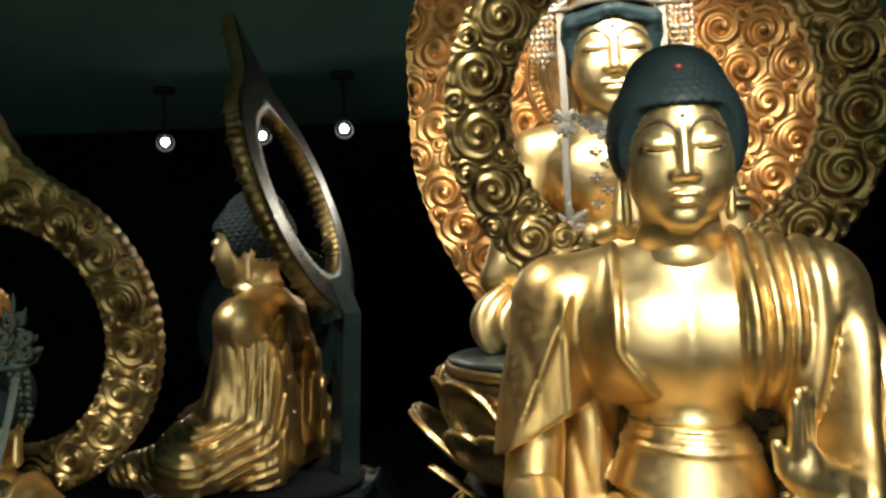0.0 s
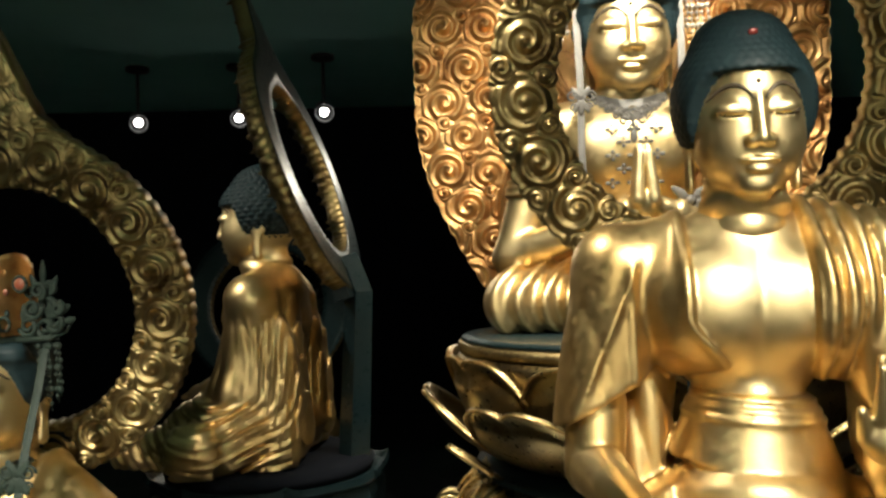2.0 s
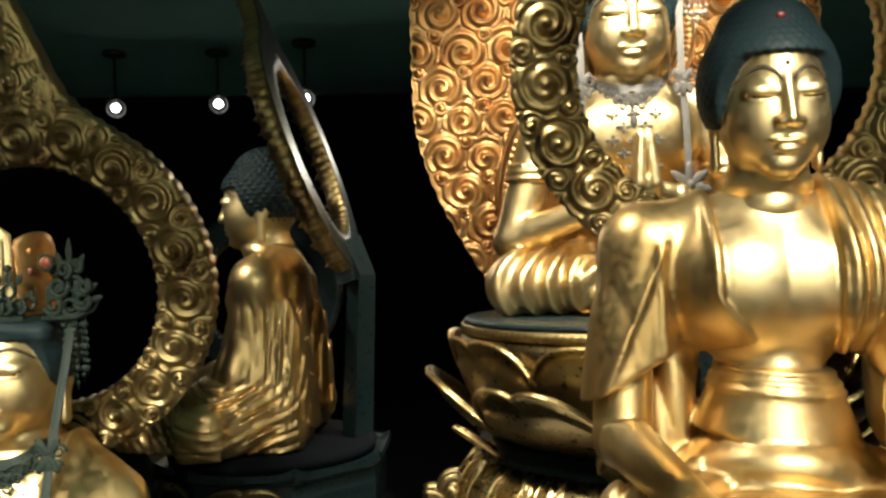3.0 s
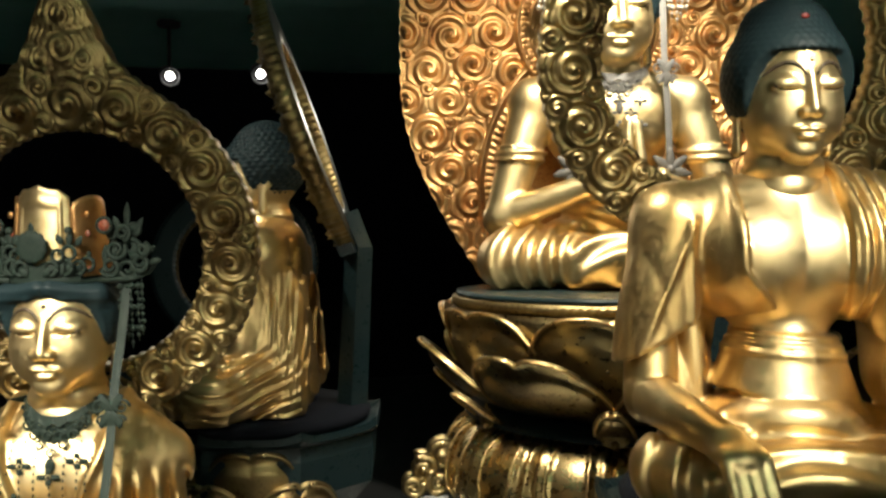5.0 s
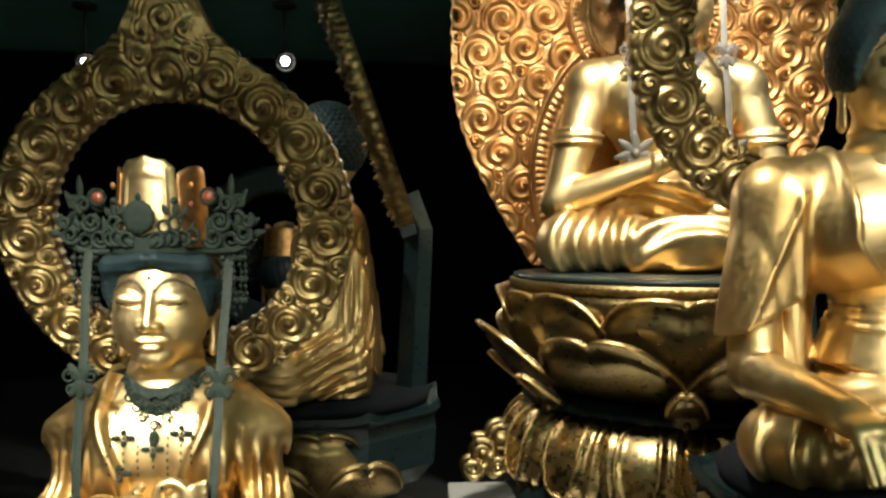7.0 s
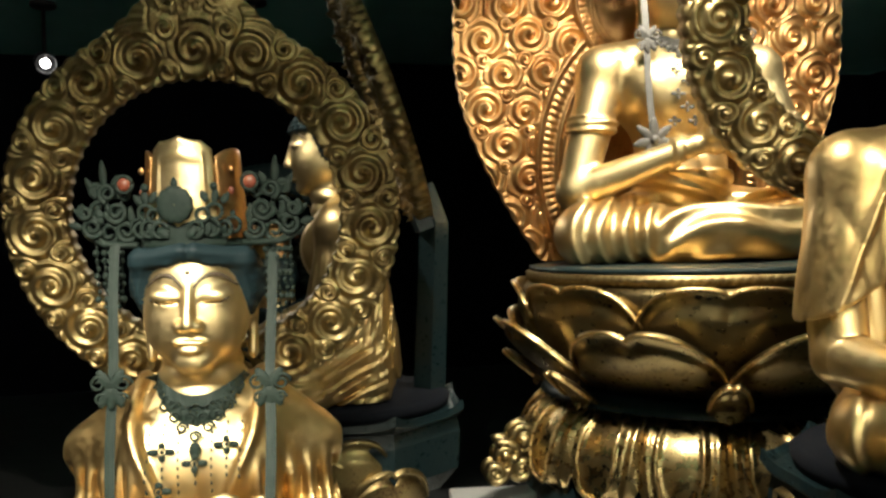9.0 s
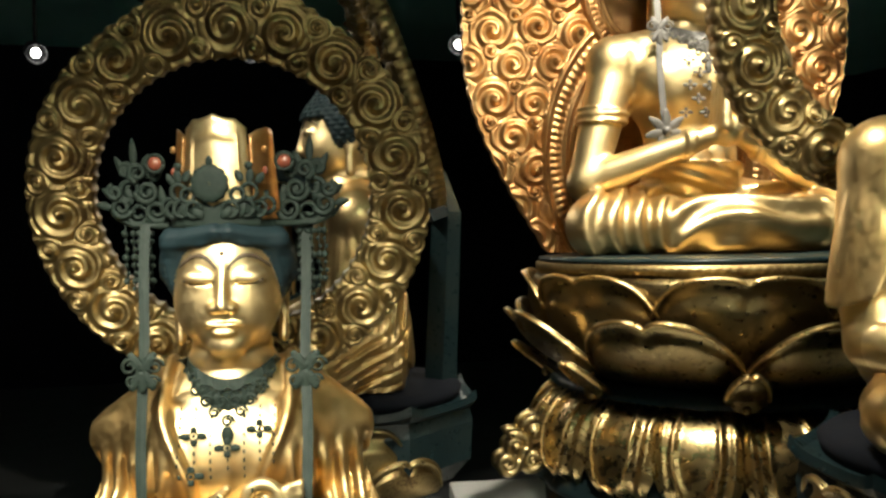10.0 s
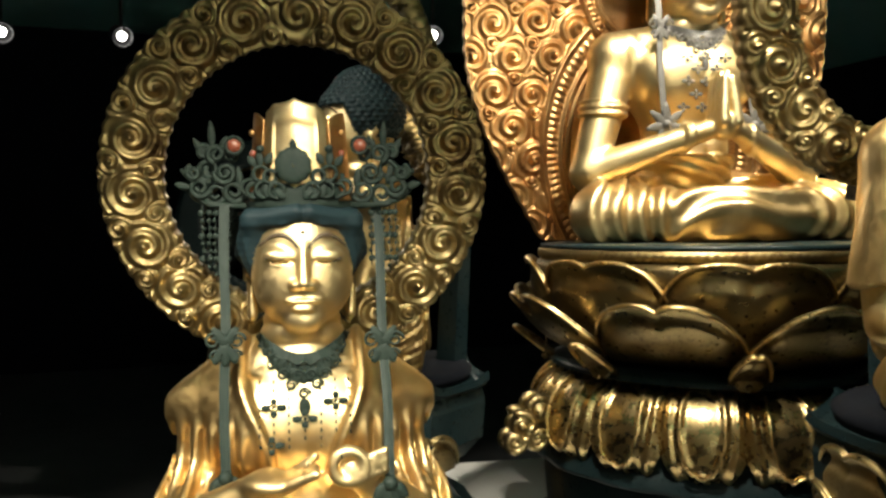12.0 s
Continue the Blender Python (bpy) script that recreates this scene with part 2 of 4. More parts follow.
        return v, q[(q >= 0).all(1)]


def smin(a, b, k):
    h = np.maximum(k - np.abs(a - b), 0) / k
    return np.minimum(a, b) - h * h * k * 0.25


def smax(a, b, k):
    return -smin(-a, -b, k)


def step(a, b, t):
    t = np.clip((t - a) / (b - a), 0, 1)
    return t * t * (3 - 2 * t)


# ---- statues ----
def crease(t):
    """Round ridges with sharp valleys, as in carved drapery."""
    return 2 * np.abs(np.sin(t)) ** 0.8 - 1


def head_shape(hair):
    """A serene statue head; 1 unit = hairline to chin, eyes at z 0, facing -y. Slots: 0 skin, 1 hair, 2 painted line, 3 jewel."""
    F = Field((-0.78, -0.86, -1.02), (0.78, 0.95, 1.12), 0.0165)
    x, y, z, ax = F.x, F.y, F.z, np.abs(F.x)
    F.x = ax                                                     # the head is symmetric
    f = F.ell((0, 0.06, 0.10), (0.515, 0.60, 0.66))
    f = smin(f, F.ell((0, -0.11, -0.26), (0.435, 0.42, 0.385)), 0.18)
    f = smin(f, F.ell((0.20, -0.28, -0.18), (0.20, 0.20, 0.26)), 0.20)        # cheeks
    f = smin(f, F.ell((0, -0.40, -0.55), (0.17, 0.13, 0.11)), 0.14)           # chin
    f = smax(f, -F.ell((0.21, -0.650, 0.130), (0.185, 0.105, 0.10)), 0.07)       # sockets
    f = smin(f, F.ell((0.215, -0.425, 0.075), (0.165, 0.13, 0.095)), 0.04)      # lids
    slit = np.abs(z - 0.020 - 0.9 * (ax - 0.215) ** 2) - 0.007
    f = np.where((ax > 0.08) & (ax < 0.35) & (y < -0.3), smax(f, -np.maximum(slit, -y - 0.62), 0.02), f)
    f = smin(f, F.cap((0, -0.525, 0.17), (0, -0.635, -0.17), 0.022, 0.056), 0.07)   # nose
    f = smin(f, F.ell((0.075, -0.585, -0.185), (0.058, 0.07, 0.045)), 0.04)
    f = smin(f, F.ell((0.055, -0.535, -0.345), (0.11, 0.055, 0.03)), 0.025)   # lips
    f = smin(f, F.ell((0, -0.53, -0.415), (0.115, 0.06, 0.04)), 0.025)
    f = smax(f, -F.cap((0, -0.61, -0.378), (0.16, -0.55, -0.365), 0.016, 0.010), 0.02)
    ear = F.ell((0.50, 0.15, -0.02), (0.055, 0.14, 0.26))
    ear = smin(ear, F.cap((0.50, 0.12, -0.20), (0.49, 0.10, -0.55), 0.055, 0.075, (0.7, 1, 1)), 0.05)
    ear = smax(ear, -F.ell((0.565, 0.13, 0.02), (0.05, 0.07, 0.14)), 0.03)
    f = smin(f, ear, 0.03)
    neck = F.cap((0, 0.05, -0.3), (0, 0.10, -1.1), 0.35, 0.42)
    neck = neck - 0.038 * np.abs(np.cos((z + 0.25 * y + 0.03) * 13.0)) * step(-0.55, -0.66, z)
    f = smin(f, neck, 0.06)
    # hair cap, cut along the hairline, with the raised crown of the head
    hr = F.ell((0, 0.09, 0.16), (0.66, 0.68, 0.66) if hair == "comb" else (0.625, 0.675, 0.56))
    if hair != "wave":
        top = 0.09 if hair == "comb" else 0.0
        hr = smin(hr, F.ell((0, 0.16, 0.60 + top), (0.43, 0.43, 0.29)), 0.16)
    line = (0.31 if hair == "curl" else 0.40) - 0.03 * step(0.2, 0.5, ax) - (0.50 * step(-0.26, -0.02, y) if hair == "curl" else 0.58 * step(-0.42, -0.12, y)) - 0.62 * step(0.20, 0.5, y)
    if hair == "wave":
        line = line + 0.06 * np.abs(np.cos(ax * 7.5)) - 0.05
    hr = smax(hr, line - z, 0.05)
    lat, lon = np.arctan2(z - 0.1, np.sqrt(x * x + (y - 0.1) ** 2)), np.arctan2(x, -(y - 0.1))
    if hair == "curl":
        row = np.floor(lat / 0.115)
        hr = hr - 0.030 * np.abs(np.sin(np.pi * (lat / 0.115))) * np.abs(np.sin(lon * 14 + row * np.pi / 2))
    elif hair == "comb":
        row = np.floor(lat / 0.10)
        hr = hr - 0.008 * np.abs(np.sin(np.pi * lat / 0.10)) ** 0.5 * np.abs(np.sin(lon * 20 + row * np.pi / 2))
    else:
        hr = hr - 0.006 * np.sin(lon * 24 + lat * 4)
        hr = smin(hr, F.cap((0.06, -0.49, 0.485), (0.46, -0.27, 0.40), 0.085, 0.115), 0.04)
        hr = smin(hr, F.cap((0.46, -0.27, 0.40), (0.57, 0.0, 0.08), 0.11, 0.08), 0.06)   # rolled front locks
        hr = hr - 0.003 * np.sin(lat * 60 + ax * 10)
    F.x = x
    both = np.minimum(f, hr)
    v, q = F.skin(both)
    c = v[q].mean(1)
    s = Shape().add(v, q, (F.at(hr - f, c) < 0.004).astype(int))

    def front(px, pz):
        i, k = int(round((px - F.lo[0]) / F.h)), int(round((pz - F.lo[2]) / F.h))
        col = both[i, :, k]
        j = int(np.argmax(col < 0))
        return F.lo[1] + F.h * (j - col[j] / (col[j] - col[j - 1])) if j else -0.5
    for sx in (-1, 1):                                          # brows, lids, mouth line
        u = np.linspace(0, 1, 14)
        bx, bz = 0.050 + 0.36 * u, 0.075 + 0.20 * np.sin(np.pi * (0.08 + 0.76 * u) ** 0.8)
        s.join(tube([(sx * a, front(sx * a, b) - 0.002, b) for a, b in zip(bx, bz)], 0.017 * np.sin(np.pi * (0.1 + 0.8 * u)) + 0.005, 6), slot=2)
        bx, bz = 0.075 + 0.28 * u, 0.045 - 0.035 * np.sin(np.pi * u) + 0.015 * u
        s.join(tube([(sx * a, front(sx * a, b) - 0.001, b) for a, b in zip(bx, bz)], 0.014 * np.sin(np.pi * (0.1 + 0.8 * u)) + 0.003, 6), slot=2)
    s.join(ball((0, front(0, 0.30) - 0.002, 0.30), 0.024, 8), slot=2)
    if hair != "wave":
        s.join(ball((0, front(0, 0.72) - 0.005, 0.72), (0.045, 0.015, 0.03), 8), slot=3)
    return s


def lap(F, knee=1.95, off=0.0, low=1.0, bands=0.034):
    zkeep = F.z
    F.z = F.z / low
    x, y, z = F.x, F.y, F.z
    keep = x
    x = x - off
    ax = np.abs(x)
    F.x = ax
    d = F.cap((0.45, 0.25, 0.50), (knee - 0.25, -0.62, 0.42), 0.58, 0.40)
    d = smin(d, F.cap((knee - 0.30, -0.70, 0.36), (0.0, -1.02, 0.42), 0.40, 0.34), 0.25)
    d = smin(d, F.ell((0, -0.25, 0.28), (1.5, 0.95, 0.42)), 0.25)
    F.x, F.z = keep, zkeep
    ends = step(0.8, 1.3, ax)
    fold = np.sin(20 * ax + 20 * (z - 0.4) ** 2 + 3 * y + np.sin(3 * x)) * ends + np.sin(15 * z + 9 * y + 2.5 * (x - 0.3) ** 2 + 1.6 * np.sin(3.3 * x)) * (1 - ends) * 0.8
    d = d - bands * fold * step(1.12, 0.85, z)
    return np.maximum(d, 0.02 - z)


def trunk(F, slope=False, waist=0.66):
    x = F.x
    F.x = np.abs(x)
    d = F.ell((0, 0.08, 2.34), (0.98, 0.58, 0.76))
    d = smin(d, F.ell((0, 0.10, 1.35), (waist, 0.20 + 0.42 * waist, 0.85)), 0.30)
    if slope:
        d = smin(d, F.cap((0.18, 0.12, 2.92), (0.96, 0.08, 2.48), 0.36, 0.28), 0.25)
    else:
        d = smin(d, F.cap((0.25, 0.12, 2.86), (1.10, 0.08, 2.66), 0.33, 0.38), 0.24)
    d = smin(d, F.ell((0.32, -0.24, 2.36), (0.52, 0.36, 0.46)), 0.22)      # breast
    d = smin(d, F.ell((0, -0.25, 1.25), (0.7 * waist, 0.28, 0.35)), 0.2)          # belly
    d = smin(d, F.cap((0, 0.05, 2.7), (0, 0.0, 3.0), 0.38, 0.30), 0.22)  # neck
    F.x = x
    return d


def hand_up(F, c, side=1, s=1.0, turn=0.0):
    """A raised hand: palm and four fingers; turn swings the palm from the front to the side."""
    c = np.array(c)
    kx, ky = math.cos(radians(turn)), math.sin(radians(turn))
    d = F.ell(c, ((0.10 + 0.09 * kx) * s, (0.10 + 0.09 * ky) * s, 0.22 * s))
    for i in range(4):
        a = c + np.array([(i - 1.5) * 0.095 * kx, (i - 1.5) * 0.095 * ky - 0.02, 0.14]) * s
        b = a + np.array([(i - 1.5) * 0.02 * kx, -0.05 - (0.10 if i == 0 else 0), 0.46 - 0.05 * abs(i - 1.5)]) * s
        d = smin(d, F.cap(a, b, 0.058 * s, 0.042 * s), 0.03)
    return smin(d, F.cap(c + np.array([-side * 0.15, -0.05, -0.02]) * s, c + np.array([-side * 0.22, -0.2, 0.2]) * s, 0.065 * s, 0.045 * s), 0.04)


def finish(F, skin, robe, head, FH, head_at, name, mats):
    """Joins the body's skin and robe with the head into one statue mesh."""
    both = np.minimum(skin, robe)
    v, q = F.skin(both)
    c = v[q].mean(1)
    s = Shape().add(v, q, np.where(F.at(robe - skin, c) <= 0, 1, 0))
    h = Shape()
    m = np.concatenate(head.m)
    h.add(np.concatenate(head.v), np.concatenate(head.q), np.array([0, 2, 3, 4])[m])
    s.join(h, head_at)
    out = Shape().join(s, Matrix.Scale(FH, 4))
    return out.mesh(name, mats)


STATUE_MATS = [GOLD, ROBE, HAIR, PAINT, RED]
HEAD_COMB, HEAD_CURL, HEAD_WAVE = head_shape("comb"), head_shape("curl"), head_shape("wave")
BOX = ((-2.75, -2.05, -0.05), (2.75, 1.15, 3.35), 0.028)


def buddha_open_robe():
    """Right hand on the knee, left hand raised, robe open on the chest."""
    F = Field(*BOX)
    x, y, z = F.x, F.y, F.z
    t = trunk(F, False, 0.42)
    skin = t.copy()
    fore = F.cap((-1.38, -0.25, 0.95), (-1.10, -1.45, 0.80), 0.25, 0.17)
    fore = smin(fore, F.ell((-1.05, -1.62, 0.74), (0.24, 0.26, 0.12)), 0.1)
    for i in range(4):
        a = np.array([-1.20 + i * 0.105, -1.78, 0.72])
        fore = smin(fore, F.cap(a, a + np.array([0.05, -0.17, -0.36]), 0.066, 0.05), 0.03)
    skin = smin(skin, fore, 0.05)
    skin = smin(skin, hand_up(F, (0.72, -1.02, 1.40), 1, 1.0, 58), 0.03)
    skin = smin(skin, F.cap((0.72, -1.02, 1.36), (1.2, -0.7, 1.05), 0.15, 0.22), 0.1)
    # robe: two fronts lying on the trunk, pleated on the left shoulder
    edge = x + 0.56 - 0.34 * step(2.3, 1.75, z)
    right = np.maximum(t - 0.045 - 0.04 * np.exp(-((edge + 0.06) / 0.05) ** 2), edge)
    left = smax(t - 0.10 - 0.045 * crease(x * 17 + np.sin(z * 2)) * step(0.35, 0.5, x) * step(1.35, 1.0, x), 0.40 + 0.10 * step(2.2, 1.5, z) - x, 0.04)
    robe = np.minimum(np.maximum(right, 1.74 + 0.30 * (x + 0.56) - z), np.maximum(left, 1.7 - z))
    # sleeve over the right arm, ending in a slanting hem
    arm = F.cap((-1.12, 0.05, 2.68), (-1.36, -0.05, 1.25), 0.41, 0.40)
    arm = arm - 0.016 * crease(6 * (x + 0.22 * z) + 2.5 * y) * step(2.7, 2.2, z)
    for seam in (x + 1.05 + 0.44 * (2.6 - z), x + 1.04 - 0.02 * (2.6 - z)):          # raised folds of the sleeve
        arm = arm - 0.045 * np.exp(-(seam / 0.045) ** 2) * step(0.1, -0.1, y) * step(2.85, 2.6, z)
    hem = 1.42 + 0.55 * (x + 1.5) - z
    sleeve = smax(np.maximum(arm, -(arm + 0.10)), hem, 0.03)
    robe = smin(robe, sleeve, 0.10)
    robe = smin(robe, F.cap((-0.82, 0.38, 2.1), (-0.95, 0.34, 0.7), 0.23, 0.30) - 0.02 * crease(9 * x + 2 * z), 0.1)
    robe = smin(robe, F.cap((-1.36, 0.0, 1.5), (-1.40, -0.15, 0.95), 0.27, 0.27), 0.05)
    arm2 = F.cap((1.10, 0.05, 2.68), (1.38, -0.10, 1.20), 0.44, 0.50)
    arm2 = smin(arm2, F.cap((1.36, -0.15, 1.2), (1.05, -0.72, 1.05), 0.44, 0.30), 0.2)
    arm2 = arm2 - 0.07 * crease(7 * (x - 0.25 * z) + 3 * y) * step(2.8, 2.2, z)
    robe = smin(robe, arm2, 0.12)
    tip = z + 0.06 * x                                          # a wound sash above a plain flaring band
    flare = 0.50 + 0.10 * step(1.60, 1.34, tip) + 0.36 * np.clip(1.36 - tip, 0, 1)
    winds = 0.030 * np.abs(np.sin((tip - 1.34) * np.pi / 0.085 + 0.4 * np.sin(2 * x))) * step(1.33, 1.36, tip)
    rad = np.sqrt(x * x + ((y - 0.04) / 0.92) ** 2) - flare - winds
    sash = smax(rad, np.abs(tip - 1.28) - 0.30, 0.015)
    loops = 0.026 * crease(9 * (z + 0.30 * x * x) + 0.5 * np.sin(3 * x))
    skirt = np.maximum(F.ell((0, -0.05, 0.66), (0.80, 0.74, 0.54)) - loops, 0.2 - z)
    robe = np.minimum(smin(robe, sash, 0.03), smin(lap(F, 1.50, 0.0, 0.86, 0.045), skirt, 0.12))
    return finish(F, skin, robe, HEAD_COMB, 0.212, pose(0, -0.13, 3.95, 6, 0, 0) @ Matrix.Diagonal((0.93, 1, 1, 1)), "seated_statue", STATUE_MATS)


def central_figure():
    """Bare chest, elbows wide, hands joined before the breast, legs folded."""
    F = Field((-2.5, -1.75, -0.05), (2.75, 1.15, 3.35), 0.029)
    x, y, z = F.x, F.y, F.z
    body = trunk(F)
    skin = body.copy()
    for sx in (-1, 1):
        el = (sx * 1.62, -0.30, 0.98)
        a = F.cap((sx * 1.12, 0.05, 2.50), el, 0.34, 0.24)
        band = np.maximum(a - 0.05, np.abs(z - 1.75 - 0.1 * sx * x) - 0.10) - 0.015 * np.sin(z * 60)
        a = smin(a, band, 0.02)
        a = smin(a, F.cap(el, (sx * 0.24 + 0.05, -0.95, 1.52), 0.25, 0.14), 0.08)
        w = np.maximum(F.cap(el, (sx * 0.24 + 0.05, -0.95, 1.52), 0.28, 0.18), np.abs(np.abs(x - 0.05) - 0.48) - 0.05)
        a = np.minimum(a, w)
        skin = smin(skin, a, 0.08)
    skin = smin(skin, F.ell((0.05, -1.00, 1.60), (0.20, 0.22, 0.22)), 0.08)
    for i in range(4):
        for k in (-1, 1):
            a = np.array([0.05 + k * 0.095, -0.84 - 0.115 * i, 1.62])
            skin = smin(skin, F.cap(a, a + np.array([-k * 0.045, 0.06, 0.70 - 0.07 * abs(i - 1.5)]), 0.082, 0.050), 0.015)
    robe = lap(F, 2.10, 0.25, 1.0, 0.042)
    sash = np.maximum(body - 0.06 - 0.045 * np.abs(np.sin((z + 0.35 * x) * 15)), np.maximum(np.abs(z - 0.95) - 0.30, y - 0.6))
    sash = np.maximum(sash, np.abs(x) - 0.85)
    robe = smin(robe, sash, 0.05)
    return finish(F, skin, robe, HEAD_WAVE, 0.27, pose(0.0, -0.13, 3.86, 4, 0, 0) @ Matrix.Scale(1.12, 4), "seated_statue", STATUE_MATS)


def crowned_figure():
    """A cape over both shoulders, both hands before the chest."""
    F = Field((-2.45, -1.85, -0.05), (2.45, 1.15, 3.35), 0.030)
    x, y, z = F.x, F.y, F.z
    t = trunk(F, True)
    skin = t.copy()
    h1 = F.cap((-0.95, -0.90, 1.65), (-0.35, -1.15, 2.0), 0.21, 0.16)
    h1 = smin(h1, F.ell((-0.30, -1.22, 2.04), (0.24, 0.20, 0.10)), 0.08)
    for i in range(4):
        a = np.array([-0.15, -1.10 - 0.09 * i, 2.07])
        h1 = smin(h1, F.cap(a, a + np.array([0.22, -0.08, 0.10 + 0.08 * (i == 0)]), 0.055, 0.042), 0.03)
    h2 = F.cap((0.95, -0.85, 1.60), (0.50, -1.10, 2.02), 0.21, 0.15)
    h2 = smin(h2, F.ell((0.42, -1.14, 2.10), (0.16, 0.14, 0.15)), 0.06)
    a = np.sqrt((np.sqrt((x - 0.36) ** 2 + (z - 2.16) ** 2) - 0.14) ** 2 + (y + 1.24) ** 2) - 0.055
    h2 = smin(h2, a, 0.04)
    for i in range(3):
        a = np.array([0.46, -1.20, 2.02 + 0.085 * i])
        h2 = smin(h2, F.cap(a, a + np.array([0.22, -0.06, 0.10]), 0.052, 0.04), 0.03)
    skin = smin(smin(skin, h1, 0.04), h2, 0.04)
    edge = np.abs(x + 0.02) - 0.52 + 0.28 * step(2.9, 2.0, z)
    robe = np.maximum(t - 0.07 - 0.06 * np.exp(-((edge - 0.07) / 0.05) ** 2), -edge)
    for sx in (-1, 1):
        cape = F.cap((sx * 0.90, 0.05, 2.35), (sx * 1.0, -0.10, 1.0), 0.25, 0.38)
        cape = smin(cape, F.cap((sx * 1.05, -0.30, 1.50), (sx * 0.72, -0.95, 1.40), 0.32, 0.28), 0.2)
        cape = cape - 0.06 * crease(7.5 * (x * sx - 0.10 * z) + 4.5 * y) * step(2.6, 2.3, z)
        over = smin(F.cap((sx * 0.40, 0.06, 3.08), (sx * 1.24, -0.02, 2.58), 0.13, 0.09), F.cap((sx * 0.72, -0.10, 2.60), (sx * 1.24, -0.06, 2.48), 0.28, 0.08), 0.10)
        over = smin(over, F.cap((sx * 0.45, -0.36, 2.75), (sx * 0.62, -0.52, 2.10), 0.10, 0.08), 0.10)
        cape = smin(cape, over, 0.05)
        robe = smin(robe, cape, 0.10)
    front = F.ell((0.05, -0.55, 1.25), (0.75, 0.52, 0.62)) - 0.03 * np.sin(12 * (x + 0.3 * z))
    robe = smin(robe, front, 0.15)
    ax = np.abs(x)
    robe = robe - 0.050 * crease(17 * ax - 1.1 * z + 4 * y + 0.5 * np.sin(3 * z)) * step(0.45, 0.65, ax) * step(2.55, 2.25, z)
    robe = smin(robe, lap(F, 1.95), 0.08)
    return finish(F, skin, robe, HEAD_WAVE, 0.20, pose(0, -0.13, 3.95, 3, 0, 0), "seated_statue", STATUE_MATS)


def profile_figure():
    """A shawl falling in long folds, hands resting before the lap."""
    F = Field((-2.45, -2.6, -0.05), (2.45, 1.15, 3.35), 0.026)
    x, y, z = F.x, F.y, F.z
    t = trunk(F)
    skin = smin(t, F.ell((0.1, -1.12, 1.05), (0.34, 0.24, 0.14)), 0.05)
    for i in range(3):
        skin = smin(skin, F.cap((0.05 + 0.1 * i, -1.2, 1.10), (0.02 + 0.1 * i, -1.42, 1.02), 0.07, 0.05), 0.03)
    robe = t - 0.06 + 0.2 * step(0.1, -0.4, y) * step(0.75, 0.45, np.abs(x))
    for sx in (-1, 1):
        a = F.cap((sx * 1.05, 0.08, 2.55), (sx * 1.22, -0.18, 1.25), 0.38, 0.34)
        a = smin(a, F.cap((sx * 1.22, -0.20, 1.25), (sx * 0.45, -1.02, 1.05), 0.34, 0.22), 0.18)
        drape = F.ell((sx * 1.05, 0.22, 0.95), (0.42, 0.62, 1.75))
        fan = np.arctan2(y + 0.1, 3.1 - z)
        swing = np.sqrt((0.85 * (y + 0.42)) ** 2 + np.minimum(z - 1.45, 0) ** 2) + 0.05 * np.sin(4 * y + 2 * z)
        deep = 0.65 + 0.35 * np.sin(6 * y + 2.3 * z + sx)
        falls = 0.6 * crease(23 * y + 3.0 * np.abs(x) + 1.6 * np.sin(1.4 * z) + 0.9 * np.sin(5 * y)) + 0.5 * crease(37 * y - 2.0 * z + 1.2 * np.sin(3 * z))     # long straight folds down the back
        loops = 0.7 * crease(20 * swing + 0.5 * np.sin(7 * y)) + 0.4 * crease(33 * swing + z)                                                                # loops hanging from the elbow
        back = step(0.0, 0.32, y - 0.12 * (1.4 - z))
        drape = drape - (0.040 * deep * falls * back + 0.034 * loops * (1 - back) * step(0.3, 0.55, swing)) * step(2.7, 2.2, z)
        a = a - 0.024 * deep * crease(fan * 15 + 2 * x + 0.6 * np.sin(3 * z)) * step(2.7, 2.3, z)
        robe = smin(robe, smin(a, drape, 0.10), 0.10)
        swoop = F.ell((sx * 1.15, -0.38, 0.58), (0.58, 0.92, 0.66)) - 0.036 * loops * (0.7 + 0.3 * deep)
        robe = smin(robe, swoop, 0.08)
    fan = np.arctan2(y + 0.05, 3.3 - z)
    for sx in (-1, 1):
        robe = smin(robe, F.cap((sx * 0.60, 0.30, 2.62), (sx * 0.78, 0.52, 0.5), 0.36, 0.42) - 0.036 * crease(27 * y + 5 * x + 1.6 * np.sin(1.4 * z)), 0.08)
    robe = robe - 0.006 * crease(fan * 17 + 1.5 * np.abs(x)) * step(0.6, 1.0, z) * step(2.5, 2.2, z)
    robe = smin(robe, F.ell((0, 0.14, 2.80), (0.68, 0.50, 0.46)), 0.15)
    robe = smin(robe, lap(F, 2.0), 0.08)
    robe = smin(robe, F.cap((0.8, -1.15, 0.24), (-0.6, -1.55, 0.22), 0.25, 0.22) - 0.030 * crease(6 * x + 5 * y), 0.45)
    for sx in (-1, 1):                                          # knees spread forward under the falling cloth
        knee = F.cap((sx * 1.35, -0.5, 0.50), (sx * 0.95, -2.05, 0.22), 0.46, 0.28)
        robe = smin(robe, knee - 0.032 * crease(17 * y + 9 * z + 2 * np.sin(2 * x)), 0.12)
    robe = robe - 0.030 * loops * step(1.1, 1.4, np.abs(x)) * step(1.25, 1.0, z)
    robe = np.maximum(robe, 0.02 - z)
    return finish(F, skin, robe, HEAD_CURL, 0.204, pose(0, -0.13, 3.97, 4, 0, 0) @ Matrix.Scale(1.08, 4), "seated_statue", STATUE_MATS)


